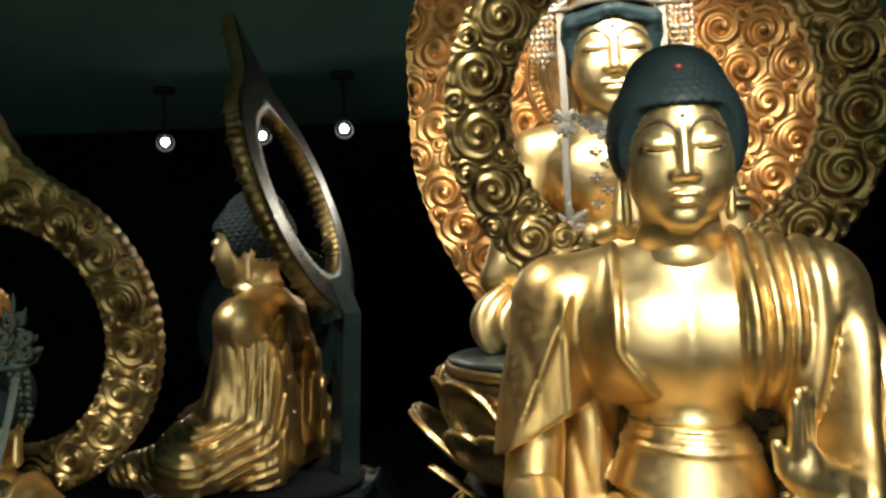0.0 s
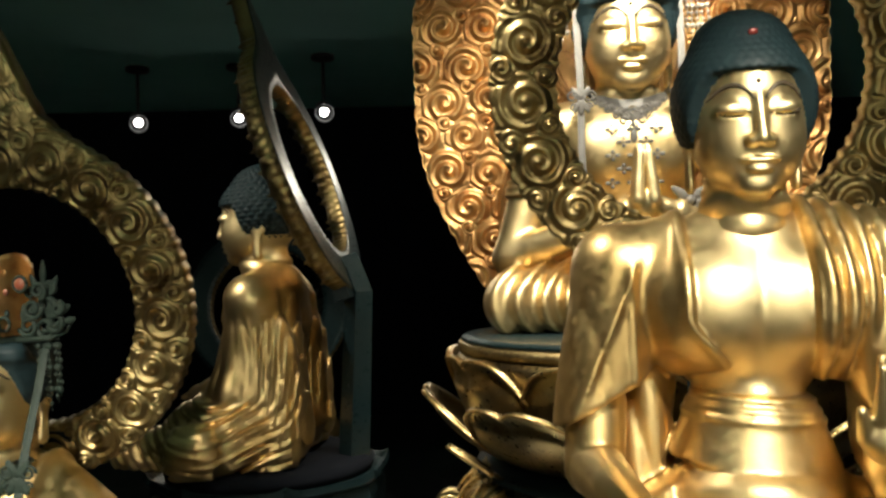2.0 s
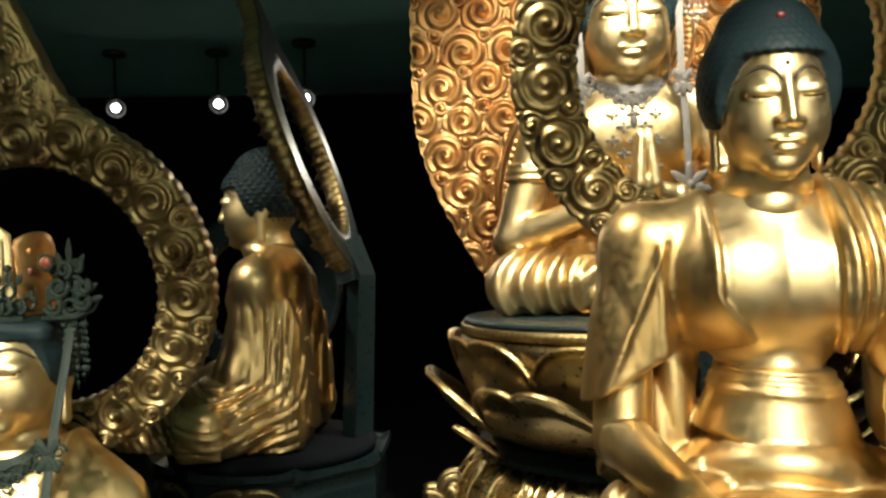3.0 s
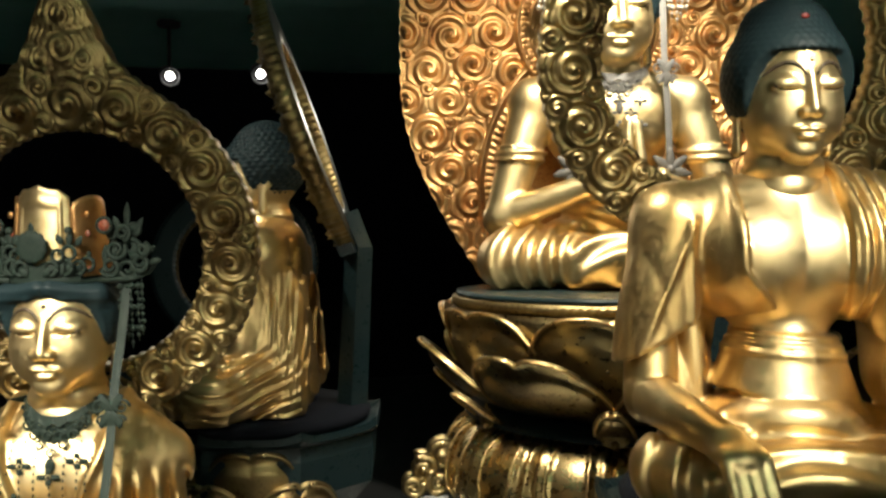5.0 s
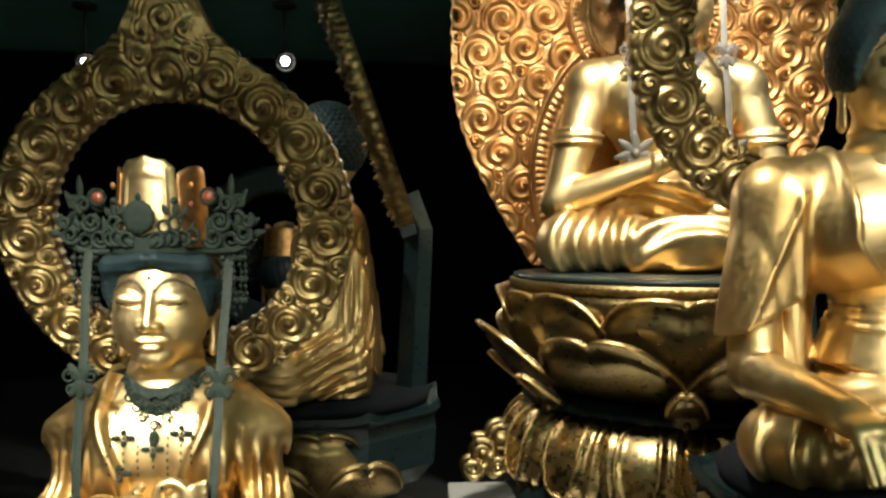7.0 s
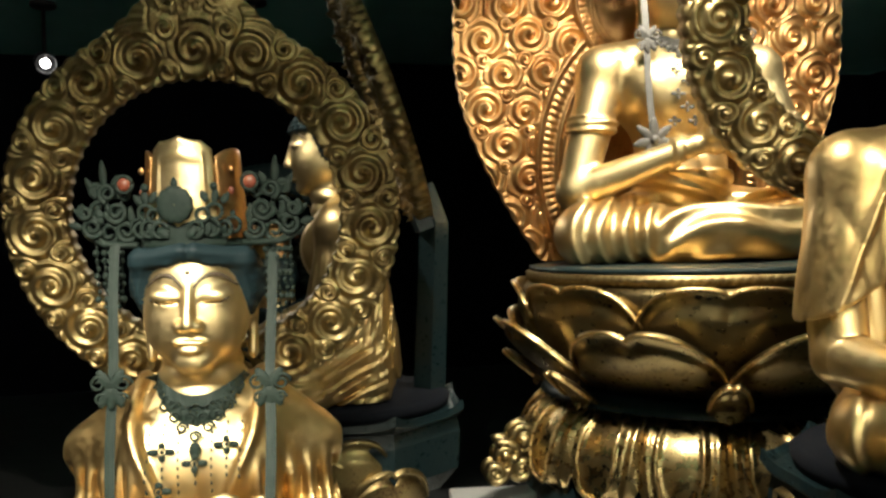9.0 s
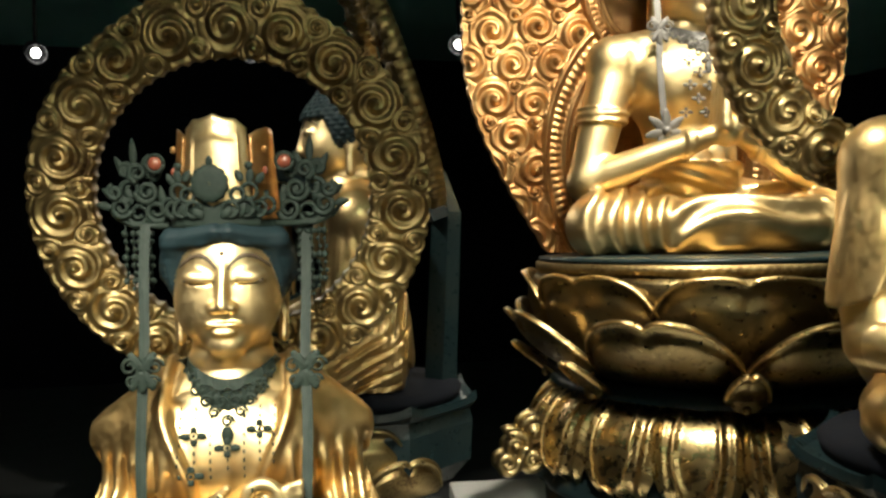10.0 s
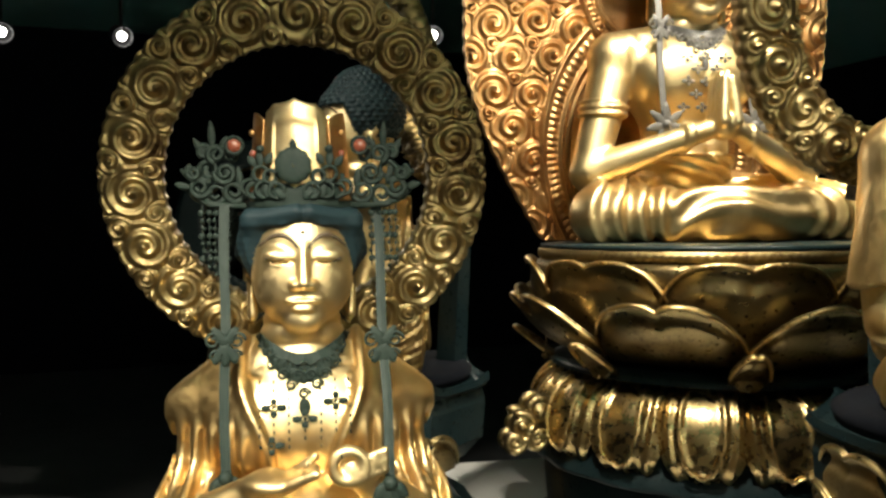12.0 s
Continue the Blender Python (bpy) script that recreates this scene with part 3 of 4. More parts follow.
# ---- scrollwork haloes ----
def scroll_height(px, pz, sw, depth):
    """Relief of packed spiral clouds: each point takes the spiral that is nearest for its size."""
    best, second = np.full(px.shape, 9.0), np.full(px.shape, 9.0)
    h = np.zeros(px.shape)
    for cx, cz, r, hand, ph in sw:
        dx, dz = px - cx, pz - cz
        d = np.sqrt(dx * dx + dz * dz) / r
        spiral = 0.5 + 0.5 * np.cos(2 * np.pi * 2.1 * d ** 0.9 - hand * np.arctan2(dz, dx) + ph)
        hh = (0.30 + 0.70 * spiral) * (1.05 - 0.35 * np.minimum(d, 1.4)) + 0.9 * np.exp(-(d / 0.22) ** 2)
        near = d < best
        second = np.where(near, best, np.minimum(second, d))
        h = np.where(near, hh, h)
        best = np.minimum(best, d)
    gap = step(0.0, 0.22, second - best)
    wave = 0.5 + 0.5 * np.cos(2 * np.pi * 3.2 * best)
    h = np.where(best > 1.15, 0.25 + 0.45 * wave, h)
    return depth * h * (0.25 + 0.75 * gap)


def ring_spirals(rin, rout, n, rng):
    sw, band = [], rout - rin
    for i in range(n):
        a = 2 * math.pi * i / n
        m = rin + band * (0.55 if i % 2 else 0.50)
        sw.append((m * math.sin(a), m * math.cos(a), band * 0.40, 1 if i % 2 else -1, rng.uniform(0, 6)))
        for k, (f, s) in enumerate(((0.20, 0.19), (0.84, 0.20))):
            b = a + (0.5 + rng.uniform(-0.08, 0.08)) * 2 * math.pi / n
            m = rin + band * f
            sw.append((m * math.sin(b), m * math.cos(b), band * s, -1 if i % 2 else 1, rng.uniform(0, 6)))
    return sw


def ring_halo_mesh(seed, rin=0.278, rout=0.405, tip=0.66, thick=0.035):
    """An open ring of carved clouds with an ogee point; hole centre at the origin, front -y. Slots: 0 gilding, 1 dark back."""
    rng = random.Random(seed)
    na, ns = 820, 50
    a = np.linspace(-math.pi, math.pi, na, endpoint=False)
    flare = np.interp(np.abs(a), [0, 0.05, 0.113, 0.17, 0.226, 0.30, 0.40, 0.52], [1, 0.77, 0.49, 0.30, 0.17, 0.085, 0.03, 0])
    outer = rout + (tip - rout) * flare + 0.005 * np.abs(np.sin(a * 40))
    s = np.linspace(0, 1, ns)
    inner = rin + 0.005 * np.abs(np.sin(a * 31))
    r = inner[:, None] + (outer - inner)[:, None] * s[None]
    px, pz = r * np.sin(a)[:, None], r * np.cos(a)[:, None]
    sw = ring_spirals(rin, rout, 19, rng)
    sw += [(0, rout + 0.06, 0.035, 1, 0), (0.0, rout + 0.13, 0.03, -1, 2), (0.045, rout + 0.035, 0.022, 1, 1), (-0.045, rout + 0.035, 0.022, -1, 1), (0, rout + 0.2, 0.02, 1, 1)]
    rim = np.minimum(step(0, 0.05, s), step(1, 0.95, s))[None]
    h = scroll_height(px, pz, sw, 0.016) * rim + 0.004 + 0.006 * (1 - rim)
    crown = 0.012 * np.sin(np.pi * s)[None]
    front = np.stack([px, -h - crown, pz], -1)
    back_s = np.linspace(1, 0, 6)
    rb = inner[:, None] + (outer - inner)[:, None] * back_s[None]
    back = np.stack([rb * np.sin(a)[:, None], np.full(rb.shape, thick), rb * np.cos(a)[:, None]], -1)
    g = np.concatenate([front, back], 1)
    tot = ns + 6
    q = grid_quads(na, tot, True, True)
    col = (np.arange(len(q)) % tot)
    slot = ((col >= ns) & (col < tot - 1)).astype(int)
    return Shape().add(g, q, slot).mesh("halo_ring", [GOLD_OLD, LACQUER])


def board_halo_mesh():
    """A tall closed boat-shaped board of carved clouds, with a plain moulded field behind the body and head. Origin at its foot."""
    rng = random.Random(5)
    nu, nv, H = 380, 480, 1.95
    u, v = np.linspace(-1, 1, nu), np.linspace(0, 1, nv)
    zz = v * H
    half = 0.82 * np.clip(0.57 + 0.43 * np.sin(np.clip(v / 0.45, 0, 1) * np.pi / 2), 0, 1) * np.clip(1 - np.clip((v - 0.62) / 0.40, 0, 1) ** 2.2, 0.01, 1)
    half2 = half + 0.008 * np.abs(np.sin(zz * 45))
    px = half2[None] * u[:, None]
    pz = np.broadcast_to(zz[None], px.shape)
    sw, row, z = [], 0, 0.05
    while z < H:
        x = -0.9 + (0.09 if row % 2 else 0)
        while x < 0.95:
            r = rng.uniform(0.072, 0.092)
            sw.append((x + rng.uniform(-0.015, 0.015), z + rng.uniform(-0.015, 0.015), r, rng.choice((-1, 1)), rng.uniform(0, 6)))
            sw.append((x + 0.095 + rng.uniform(-0.01, 0.01), z + 0.06, 0.036, rng.choice((-1, 1)), rng.uniform(0, 6)))
            x += 0.19
        z += 0.145
        row += 1
    h = scroll_height(px, pz, sw, 0.026)
    # body field: an ellipse with moulded, beaded borders, and a round one behind the head
    e = np.sqrt((px / 0.50) ** 2 + ((pz - 0.40) / 0.64) ** 2)
    hd = np.sqrt((px / 0.335) ** 2 + ((pz - 1.085) / 0.335) ** 2)
    ang, ang2 = np.arctan2(pz - 0.40, px), np.arctan2(pz - 1.085, px)

    def border(e, ang, n):
        ridge = 0.016 * np.exp(-((e - 0.97) / 0.022) ** 2) + 0.012 * np.exp(-((e - 0.80) / 0.02) ** 2) + 0.008 * np.exp(-((e - 0.74) / 0.012) ** 2)
        bead = 0.012 * np.exp(-((e - 0.885) / 0.035) ** 2) * np.abs(np.sin(ang * n))
        return 0.012 + ridge + bead
    h = np.where(e < 1, border(e, ang, 50) * step(0.0, 0.3, e), h)
    h = np.where(hd < 1, border(hd, ang2, 40) + 0.012, h)
    edge = np.minimum(step(-1, -0.965, u), step(1, 0.965, u))[:, None]
    h = h * edge + 0.012 * (1 - edge)
    g = np.stack([px, -h - 0.02, pz], -1)
    b = np.stack([px, np.full(px.shape, 0.03), pz], -1)
    q = grid_quads(nu, nv)
    idx = np.arange(nu * nv).reshape(nu, nv)
    e1 = np.concatenate([idx[:-1, 0], idx[-1, :-1], idx[:0:-1, -1], idx[0, :0:-1]])
    e2 = np.roll(e1, -1)
    side = np.stack([e1, e1 + nu * nv, e2 + nu * nv, e2], -1)
    s = Shape().add(np.concatenate([g.reshape(-1, 3), b.reshape(-1, 3)]), np.concatenate([q, q[:, ::-1] + nu * nv, side[:, ::-1]]),
                    np.concatenate([np.zeros(len(q)), np.ones(len(q)), np.zeros(len(side))]))
    return s.mesh("halo_board", [GOLD_RED, LACQUER])


# ---- the room ----
def structure(name, lo, hi, mat, label):
    tagged(boxpart(name, lo, hi, mat, None, label, 0), kind="structure")


structure("floor", (-6, -4, -0.2), (7, 9.5, 0), FLOOR, "dark carpet floor of the gallery")
structure("ceiling", (-6, -4, 3.45), (7, 9.5, 3.6), CEIL, "dark teal painted gallery ceiling")
structure("wall_north", (-6, 9.5, 0), (7, 9.7, 3.45), BLACK, "black cloth-covered gallery wall")
# never in view; its pale colour is added as a reflector for the gilding
structure("bounce_wall_south", (-6, -4.2, 0), (7, -4, 3.45), WALL, "unseen pale wall added to bounce light onto the statues")
structure("wall_west", (-6.2, -4.2, 0), (-6, 9.7, 3.45), BLACK, "black cloth-covered gallery wall")
structure("wall_east", (7, -4.2, 0), (7.2, 9.7, 3.45), BLACK, "black cloth-covered gallery wall")

# x, y, height of the seat, turn
A_POSE, B_POSE, C_POSE, D_POSE, E_POSE = (0.65, 3.08, 1.378, -9), (0.455, 1.61, 1.03, -10), (-1.07, 1.93, 0.595, -8), (-0.665, 3.04, 0.985, -98), (-0.83, 4.45, 0.50, 173)
plinth = thing("plinth", pose(A_POSE[0], A_POSE[1], 0, 0, 0, A_POSE[3]), "low white painted display plinth under the large statue", "plinth")
boxpart("block", (-0.82, -1.25, 0), (0.82, 1.2, 0.2), WHITE, plinth, "", 0.006)

C_MESH = crowned_figure()
A_MESH = central_figure()
for mesh, at, label in ((buddha_open_robe(), B_POSE, "gilded seated statue with dark cap of hair and open robe"),
                        (A_MESH, A_POSE, "large gilded seated statue with hands joined before its chest"),
                        (C_MESH, C_POSE, "gilded seated statue with caped robe and both hands raised"),
                        (profile_figure(), D_POSE, "gilded seated statue with curled blue-black hair and folded shawl"),
                        (C_MESH, E_POSE, "gilded seated statue turned away into the dark")):
    st = new("seated_statue", mesh)
    st.matrix_basis = pose(at[0], at[1], at[2], 0, 0, at[3])
    tagged(st, label, "statue", "gilded statues")


def front_of(mesh, start=-1.0):
    """A function that gives the y of a statue's front at x, z."""
    tree = BVHTree.FromPolygons([v.co for v in mesh.vertices], [p.vertices for p in mesh.polygons])

    def hit(x, z, off=0.004):
        place = tree.ray_cast(Vector((x, start, z)), Vector((0, 1, 0)))[0]
        return (place.y if place else -0.1) - off
    return hit


# ---- haloes ----
RING_MESH, PLAIN_RING = ring_halo_mesh(3), ring_halo_mesh(4, tip=0.41)


def ring_halo(at, back, up, lean, label, size=1.0, mesh=None):
    m = pose(at[0], at[1], at[2], 0, 0, at[3]) @ pose(0, back, up, lean, 0, 0)
    h = thing("halo", m @ Matrix.Scale(size, 4), label, "halo", "ring haloes")
    part("carved_ring", mesh or RING_MESH, [], h)
    # a lacquered post holds the ring from below, behind the figure
    inv = m.inverted()
    foot = inv @ (pose(at[0], at[1], at[2], 0, 0, at[3]) @ Vector((0, back + 0.36 * math.sin(radians(lean)) * size + 0.03, -0.045)))
    head_z = -0.30
    p = [(0, 0.035, head_z), (0, 0.04, head_z - 0.12), (foot.x / size, foot.y / size, foot.z / size)]
    part("post", tube(p, [0.045, 0.045, 0.05], 4), LACQUER, h, "blue-black lacquered post", smooth=False)
    g = np.array([[(x, 0.0, z) for z in (-0.43, -0.29)] for x in (-0.10, 0.10)])
    part("bracket", slab(g + np.array([0, 0.03, 0]), -0.05), LACQUER, h, "blue-black lacquered bracket", smooth=False)
    return h


ring_halo(C_POSE, 0.078, 0.955, 10, "gilded ring halo carved with spiral clouds behind the crowned statue", 0.98)
ring_halo(B_POSE, 0.27, 0.985, 10, "gilded ring halo carved with spiral clouds behind the statue", 1.2)
ring_halo(D_POSE, 0.135, 0.975, 19, "gilded ring halo with dark lacquered back on a post", 1.09)
ring_halo(E_POSE, 0.18, 0.955, 10, "dark-backed round ring halo seen from behind", 1.0, PLAIN_RING)
halo = thing("halo", pose(A_POSE[0], A_POSE[1], A_POSE[2], 0, 0, A_POSE[3]) @ pose(0, 0.42, 0.006, 4, 0, 0), "tall gilded board halo carved with spiral clouds", "halo")
part("carved_board", board_halo_mesh(), [], halo)
part("foot_tenon", tube([(0, 0.03, 0.2), (0, 0.03, 0.0)], 0.12, 12, 0.3), LACQUER, halo)


# ---- lotus pedestals ----
def hoop(c, r, t, tilt=0.0, sides=6, n=16):
    a = np.linspace(0, 2 * np.pi, n)
    return tube([(c[0] + r * math.cos(k), c[1] + tilt * math.sin(k), c[2] + r * math.sin(k)) for k in a], t, sides)


def scroll(c, r, turns, t, flip=1, start=0.0):
    a = np.linspace(0, 2 * np.pi * turns, int(14 * turns) + 4)
    k = np.linspace(1, 0.25, len(a))
    return tube([(c[0] + flip * r * q * math.cos(x + start), c[1], c[2] + r * q * math.sin(x + start)) for x, q in zip(a, k)], t * (0.6 + 0.4 * k), 6)


def leaf(c, l, w, ang):
    v = np.linspace(0, 1, 8)
    d = np.array([math.sin(ang), 0, math.cos(ang)])
    return tube(np.array(c)[None] + v[:, None] * l * d[None], w * np.sin(np.pi * (0.12 + 0.86 * v)) + 0.004, 8, 0.3)


def petal_grid(nu, nv, half, zb, zt, rb, rt, side, arch, notch, power, bulge):
    """A broad petal: its top is an arch with a notch in the middle; side is how far the arch falls towards its two ends."""
    u, v = np.meshgrid(np.linspace(-1, 1, nu), np.linspace(0, 1, nv), indexing="ij")
    top = 1 - side * np.abs(u) ** arch - notch * np.exp(-np.abs(u) / 0.09)
    w = np.clip(v * top, 0, 1)
    ang = radians(half) * u
    field = np.clip((1 - u * u) * np.sin(np.pi * np.clip(v, 0, 1) ** 0.75), 0, 1)
    r = rb + (rt - rb) * w ** power + bulge * field - 0.012 * step(0.70, 0.86, v) * step(1.0, 0.94, v) * step(1.0, 0.8, np.abs(u))
    return np.stack([r * np.sin(ang), -r * np.cos(ang), zb + (zt - zb) * w], -1)


def petal_meshes(*a, gilding=GOLD_LOTUS, edging=EDGE):
    g = petal_grid(41, 26, *a)
    body = slab(g, 0.012).mesh("petal", [gilding])
    return body, tube(g[:, -1], 0.0065, 6).mesh("petal_edge", [edging])


def lobe_grid(half, nu=45, nv=34):
    """A swelling lobe of the turned-down lotus, with a raised inner panel and a rib along both sides."""
    u, v = np.meshgrid(np.linspace(-1, 1, nu), np.linspace(0, 1, nv), indexing="ij")
    w = v * (1 - 0.30 * np.abs(u) ** 2.6)
    r = 0.46 + 0.20 * np.sin(0.5 * np.pi * np.clip(w, 0, 1) ** 0.55) - 0.05 * step(0.75, 1.0, w)
    z = -0.445 - 0.335 * w ** 1.35
    e = (np.abs(u) / 0.50) ** 2.5 + (np.abs(v - 0.40) / 0.44) ** 2.5
    r = r + 0.040 * np.sqrt(np.clip(1 - u * u, 0, 1)) * np.sin(np.pi * (0.12 + 0.80 * v))
    r = r + 0.012 * np.exp(-((e - 1.0) / 0.30) ** 2) - 0.008 * np.exp(-((e - 2.0) / 0.5) ** 2) + 0.008 * np.exp(-((e - 3.6) / 0.6) ** 2)
    ang = radians(half) * u
    return np.stack([r * np.sin(ang), -r * np.cos(ang), z], -1)


PETALS = {
    "upper": petal_meshes(23.5, -0.37, -0.052, 0.50, 0.705, 0.38, 4.5, 0.07, 0.5, 0.022),
    "middle": petal_meshes(24.0, -0.40, -0.172, 0.52, 0.785, 0.88, 2.8, 0.12, 0.72, 0.028),
    "lower": petal_meshes(5.5, -0.47, -0.32, 0.54, 0.755, 0.60, 2.2, 0.08, 0.9, 0.0),
}
LOBE_GRID = lobe_grid(11.4)
LOBE = slab(LOBE_GRID[::-1], 0.014).mesh("lobe", [GOLD_LOBE])
PANEL = [(math.copysign(abs(math.cos(t)) ** 0.8, math.cos(t)) * 0.50, 0.40 - 0.44 * math.copysign(abs(math.sin(t)) ** 0.8, math.sin(t))) for t in np.linspace(0.6, -math.pi - 0.6, 30)]
LOBE_EDGE = tube([LOBE_GRID[int(round((u + 1) * 22)), int(round(np.clip(v, 0, 1) * 33))] * np.array([1.012, 1.012, 1.0]) for u, v in PANEL], 0.0045, 6).mesh("lobe_edge", [EDGE])
RIM = lathe([(0.30, 0.004), (0.60, 0.004), (0.645, 0.0), (0.645, -0.012), (0.63, -0.016), (0.3, -0.016)], 120, lambda a: 1 - 0.010 * np.abs(np.sin(a * 9 + np.sin(a * 5)))).mesh("rim", [LACQUER])
TEETH = lathe([(0.4, -0.014), (0.645, -0.015), (0.655, -0.018), (0.655, -0.046), (0.645, -0.05), (0.64, -0.06), (0.4, -0.062)], 300, lambda a: 1 - 0.018 * (np.arange(len(a)) % 2)).mesh("toothed_band", [GOLD_OLD])
CORE = lathe([(0.2, -0.055), (0.650, -0.056), (0.665, -0.075), (0.655, -0.14), (0.60, -0.26), (0.50, -0.36), (0.44, -0.45), (0.30, -0.46)], 64).mesh("seed_pod", [GOLD_LOTUS])
COLLAR = lathe([(0.3, -0.40), (0.50, -0.405), (0.60, -0.425), (0.61, -0.445), (0.55, -0.46), (0.53, -0.49), (0.3, -0.50)], 64).mesh("collar", [LACQUER])
SKIRT = lathe([(0.3, -0.45), (0.46, -0.47), (0.60, -0.56), (0.62, -0.68), (0.635, -0.735), (0.665, -0.765), (0.665, -0.78), (0.62, -0.785), (0.3, -0.79)], 128, lambda a: 1 + 0.02 * np.abs(np.sin(a * 8))).mesh("underside", [LACQUER])


def lotus_pedestal(at, s, floor_z, label, forward=0.0, first=0.0):
    p = thing("lotus_pedestal", pose(at[0], at[1] - forward, at[2], 0, 0, first) @ Matrix.Scale(s, 4), label, "pedestal", "lotus pedestals")
    part("rim", RIM, [], p, "blue-black lacquered rim")
    part("toothed_band", TEETH, [], p)
    part("seed_pod", CORE, [], p)
    part("collar", COLLAR, [], p, "blue-black lacquered collar")
    part("underside", SKIRT, [], p, "scalloped lacquered flange")
    for row, off in (("upper", 0.0), ("middle", 0.5), ("lower", 0.0)):
        for i in range(8):
            q = part("petal", PETALS[row][0], [], p, m=pose(0, 0, 0, 0, 0, (i + off) * 45))
            part("petal_edge", PETALS[row][1], [], q, "bright gilt edge")
    for i in range(16):
        q = part("lobe", LOBE, [], p, m=pose(0, 0, 0, 0, 0, (i + 0.45) * 22.5))
        part("lobe_edge", LOBE_EDGE, [], q, "bright gilt moulding")
    for i in range(8):
        a = radians(i * 45)
        o = Shape()
        for k in range(7):
            t = (k - 3) * 0.42
            o.join(leaf((0, 0, -0.012), 0.075 - 0.010 * abs(k - 3), 0.011, t))
        o.join(ball((0, -0.006, -0.012), 0.014, 8))
        part("rosette", o, GOLD_LOTUS, p, "small gilt flower", m=pose(0.625 * math.sin(a), -0.625 * math.cos(a), -0.425, 0, 0, math.degrees(a)))
    for ang in (-70, 110):                                        # curled gilt clouds at both flanks of the foot
        o = Shape()
        for k, (x, z, r) in enumerate(((0.70, -0.60, 0.055), (0.77, -0.645, 0.05), (0.72, -0.685, 0.045), (0.81, -0.69, 0.038))):
            for dy in (-0.05, 0.03):
                o.join(scroll((x, dy + 0.02 * k, z), r, 1.6, 0.017, 1 if k % 2 else -1, 0.9 * k))
            o.join(ball((x, 0.01 * k - 0.01, z), (r * 0.7, 0.07, r * 0.7), 10))
        part("cloud_scroll", o, GOLD_LOTUS, p, "curled gilt cloud scroll", m=pose(0, 0, 0, 0, 0, ang - 90))
    low = (floor_z - at[2]) / s
    part("drum", lathe([(0.2, -0.78), (0.62, -0.785), (0.64, -0.80), (0.62, low + 0.14), (0.66, low + 0.12), (0.72, low + 0.05), (0.74, low + 0.03), (0.74, low), (0.2, low)], 64), LACQUER, p, "glossy blue-black lacquered drum")
    return p


def octagon(profile, lifts):
    """An eight-sided turned form; lifts raises each ring's corners."""
    a = np.linspace(0, 2 * np.pi, 96, endpoint=False)
    off = np.mod(a, np.pi / 4) - np.pi / 8
    k = math.cos(np.pi / 8) / np.cos(off)
    lift = (np.abs(off) / (np.pi / 8)) ** 5
    a = a + np.pi / 8
    pr = np.asarray(profile, float)
    r = pr[:, 0][:, None] * k[None]
    z = pr[:, 1][:, None] + np.asarray(lifts, float)[:, None] * lift[None]
    return Shape().add(np.stack([r * np.cos(a), r * np.sin(a), z], -1), grid_quads(len(pr), 96, False, True)[:, ::-1])


def throne(at, R, floor_z, label, span):
    """An eight-sided lacquered seat with upturned corners; gilt petals lie on its front and flanks."""
    p = thing("throne_pedestal", pose(at[0], at[1], at[2], 0, 0, at[3]), label, "pedestal", "lotus pedestals")
    low = floor_z - at[2]
    part("cushion", lathe([(0.05, 0.0), (0.80 * R, -0.002), (0.86 * R, -0.02), (0.84 * R, -0.05), (0.05, -0.052)], 48), BLACK, p, "thin black cloth seat cushion")
    part("top_plate", octagon([(0.1, -0.050), (0.94 * R, -0.050), (R, -0.040), (1.01 * R, -0.062), (0.97 * R, -0.074), (0.3 * R, -0.078)], [0, 0, 0.022, 0.016, 0.004, 0]), LACQUER, p, "lacquered plate with upturned corners", smooth=False)
    part("body", octagon([(0.3 * R, -0.074), (0.95 * R, -0.075), (0.97 * R, -0.12), (0.95 * R, -0.24), (0.80 * R, -0.31), (0.60 * R, -0.33), (0.1, -0.332)], [0] * 7), LACQUER, p, "", smooth=False)
    for i in range(-span, span + 1):
        for mesh, m in ((SEAT_PETAL, pose(0, 0, 0, 0, 0, 45 * i)), (SEAT_PETAL_LOW, pose(0, 0, 0, 0, 0, 45 * i + 22.5))):
            q = part("petal", mesh[0], [], p, m=m @ Matrix.Diagonal((R / 0.41, R / 0.41, 1, 1)))
            part("petal_edge", mesh[1], [], q, "bright gilt edge")
    part("waist", octagon([(0.1, -0.33), (0.58 * R, -0.33), (0.52 * R, -0.34), (0.52 * R, -0.42), (0.62 * R, -0.44), (0.1, -0.44)], [0] * 6), LACQUER, p, "", smooth=False)
    part("foot", octagon([(0.1, -0.44), (0.75 * R, -0.445), (0.95 * R, -0.50), (0.98 * R, -0.54), (0.90 * R, low + 0.06), (1.0 * R, low + 0.04), (1.0 * R, low), (0.1, low)], [0, 0, 0, 0.012, 0, 0, 0, 0]), LACQUER, p, "stepped blue-black lacquered foot", smooth=False)
    return p


SEAT_PETAL = petal_meshes(22.0, -0.29, -0.086, 0.355, 0.388, 0.40, 4.0, 0.07, 0.6, 0.012, gilding=GOLD_OLD, edging=GOLD_LOTUS)
SEAT_PETAL_LOW = petal_meshes(22.0, -0.315, -0.185, 0.345, 0.402, 0.84, 2.6, 0.12, 0.8, 0.012, gilding=GOLD_OLD, edging=GOLD_LOTUS)
lotus_pedestal(A_POSE, 1.0, 0.2, "dark gilt lotus pedestal with broad notched petals", 0.16, -26.5)
throne(B_POSE, 0.41, 0.0, "eight-sided lacquered pedestal under the open-robed statue", 3)
lotus_pedestal(C_POSE, 0.62, 0.0, "gilt lotus pedestal under the crowned statue")
throne(D_POSE, 0.42, 0.0, "eight-sided dark lacquered pedestal under the shawled statue", 2)
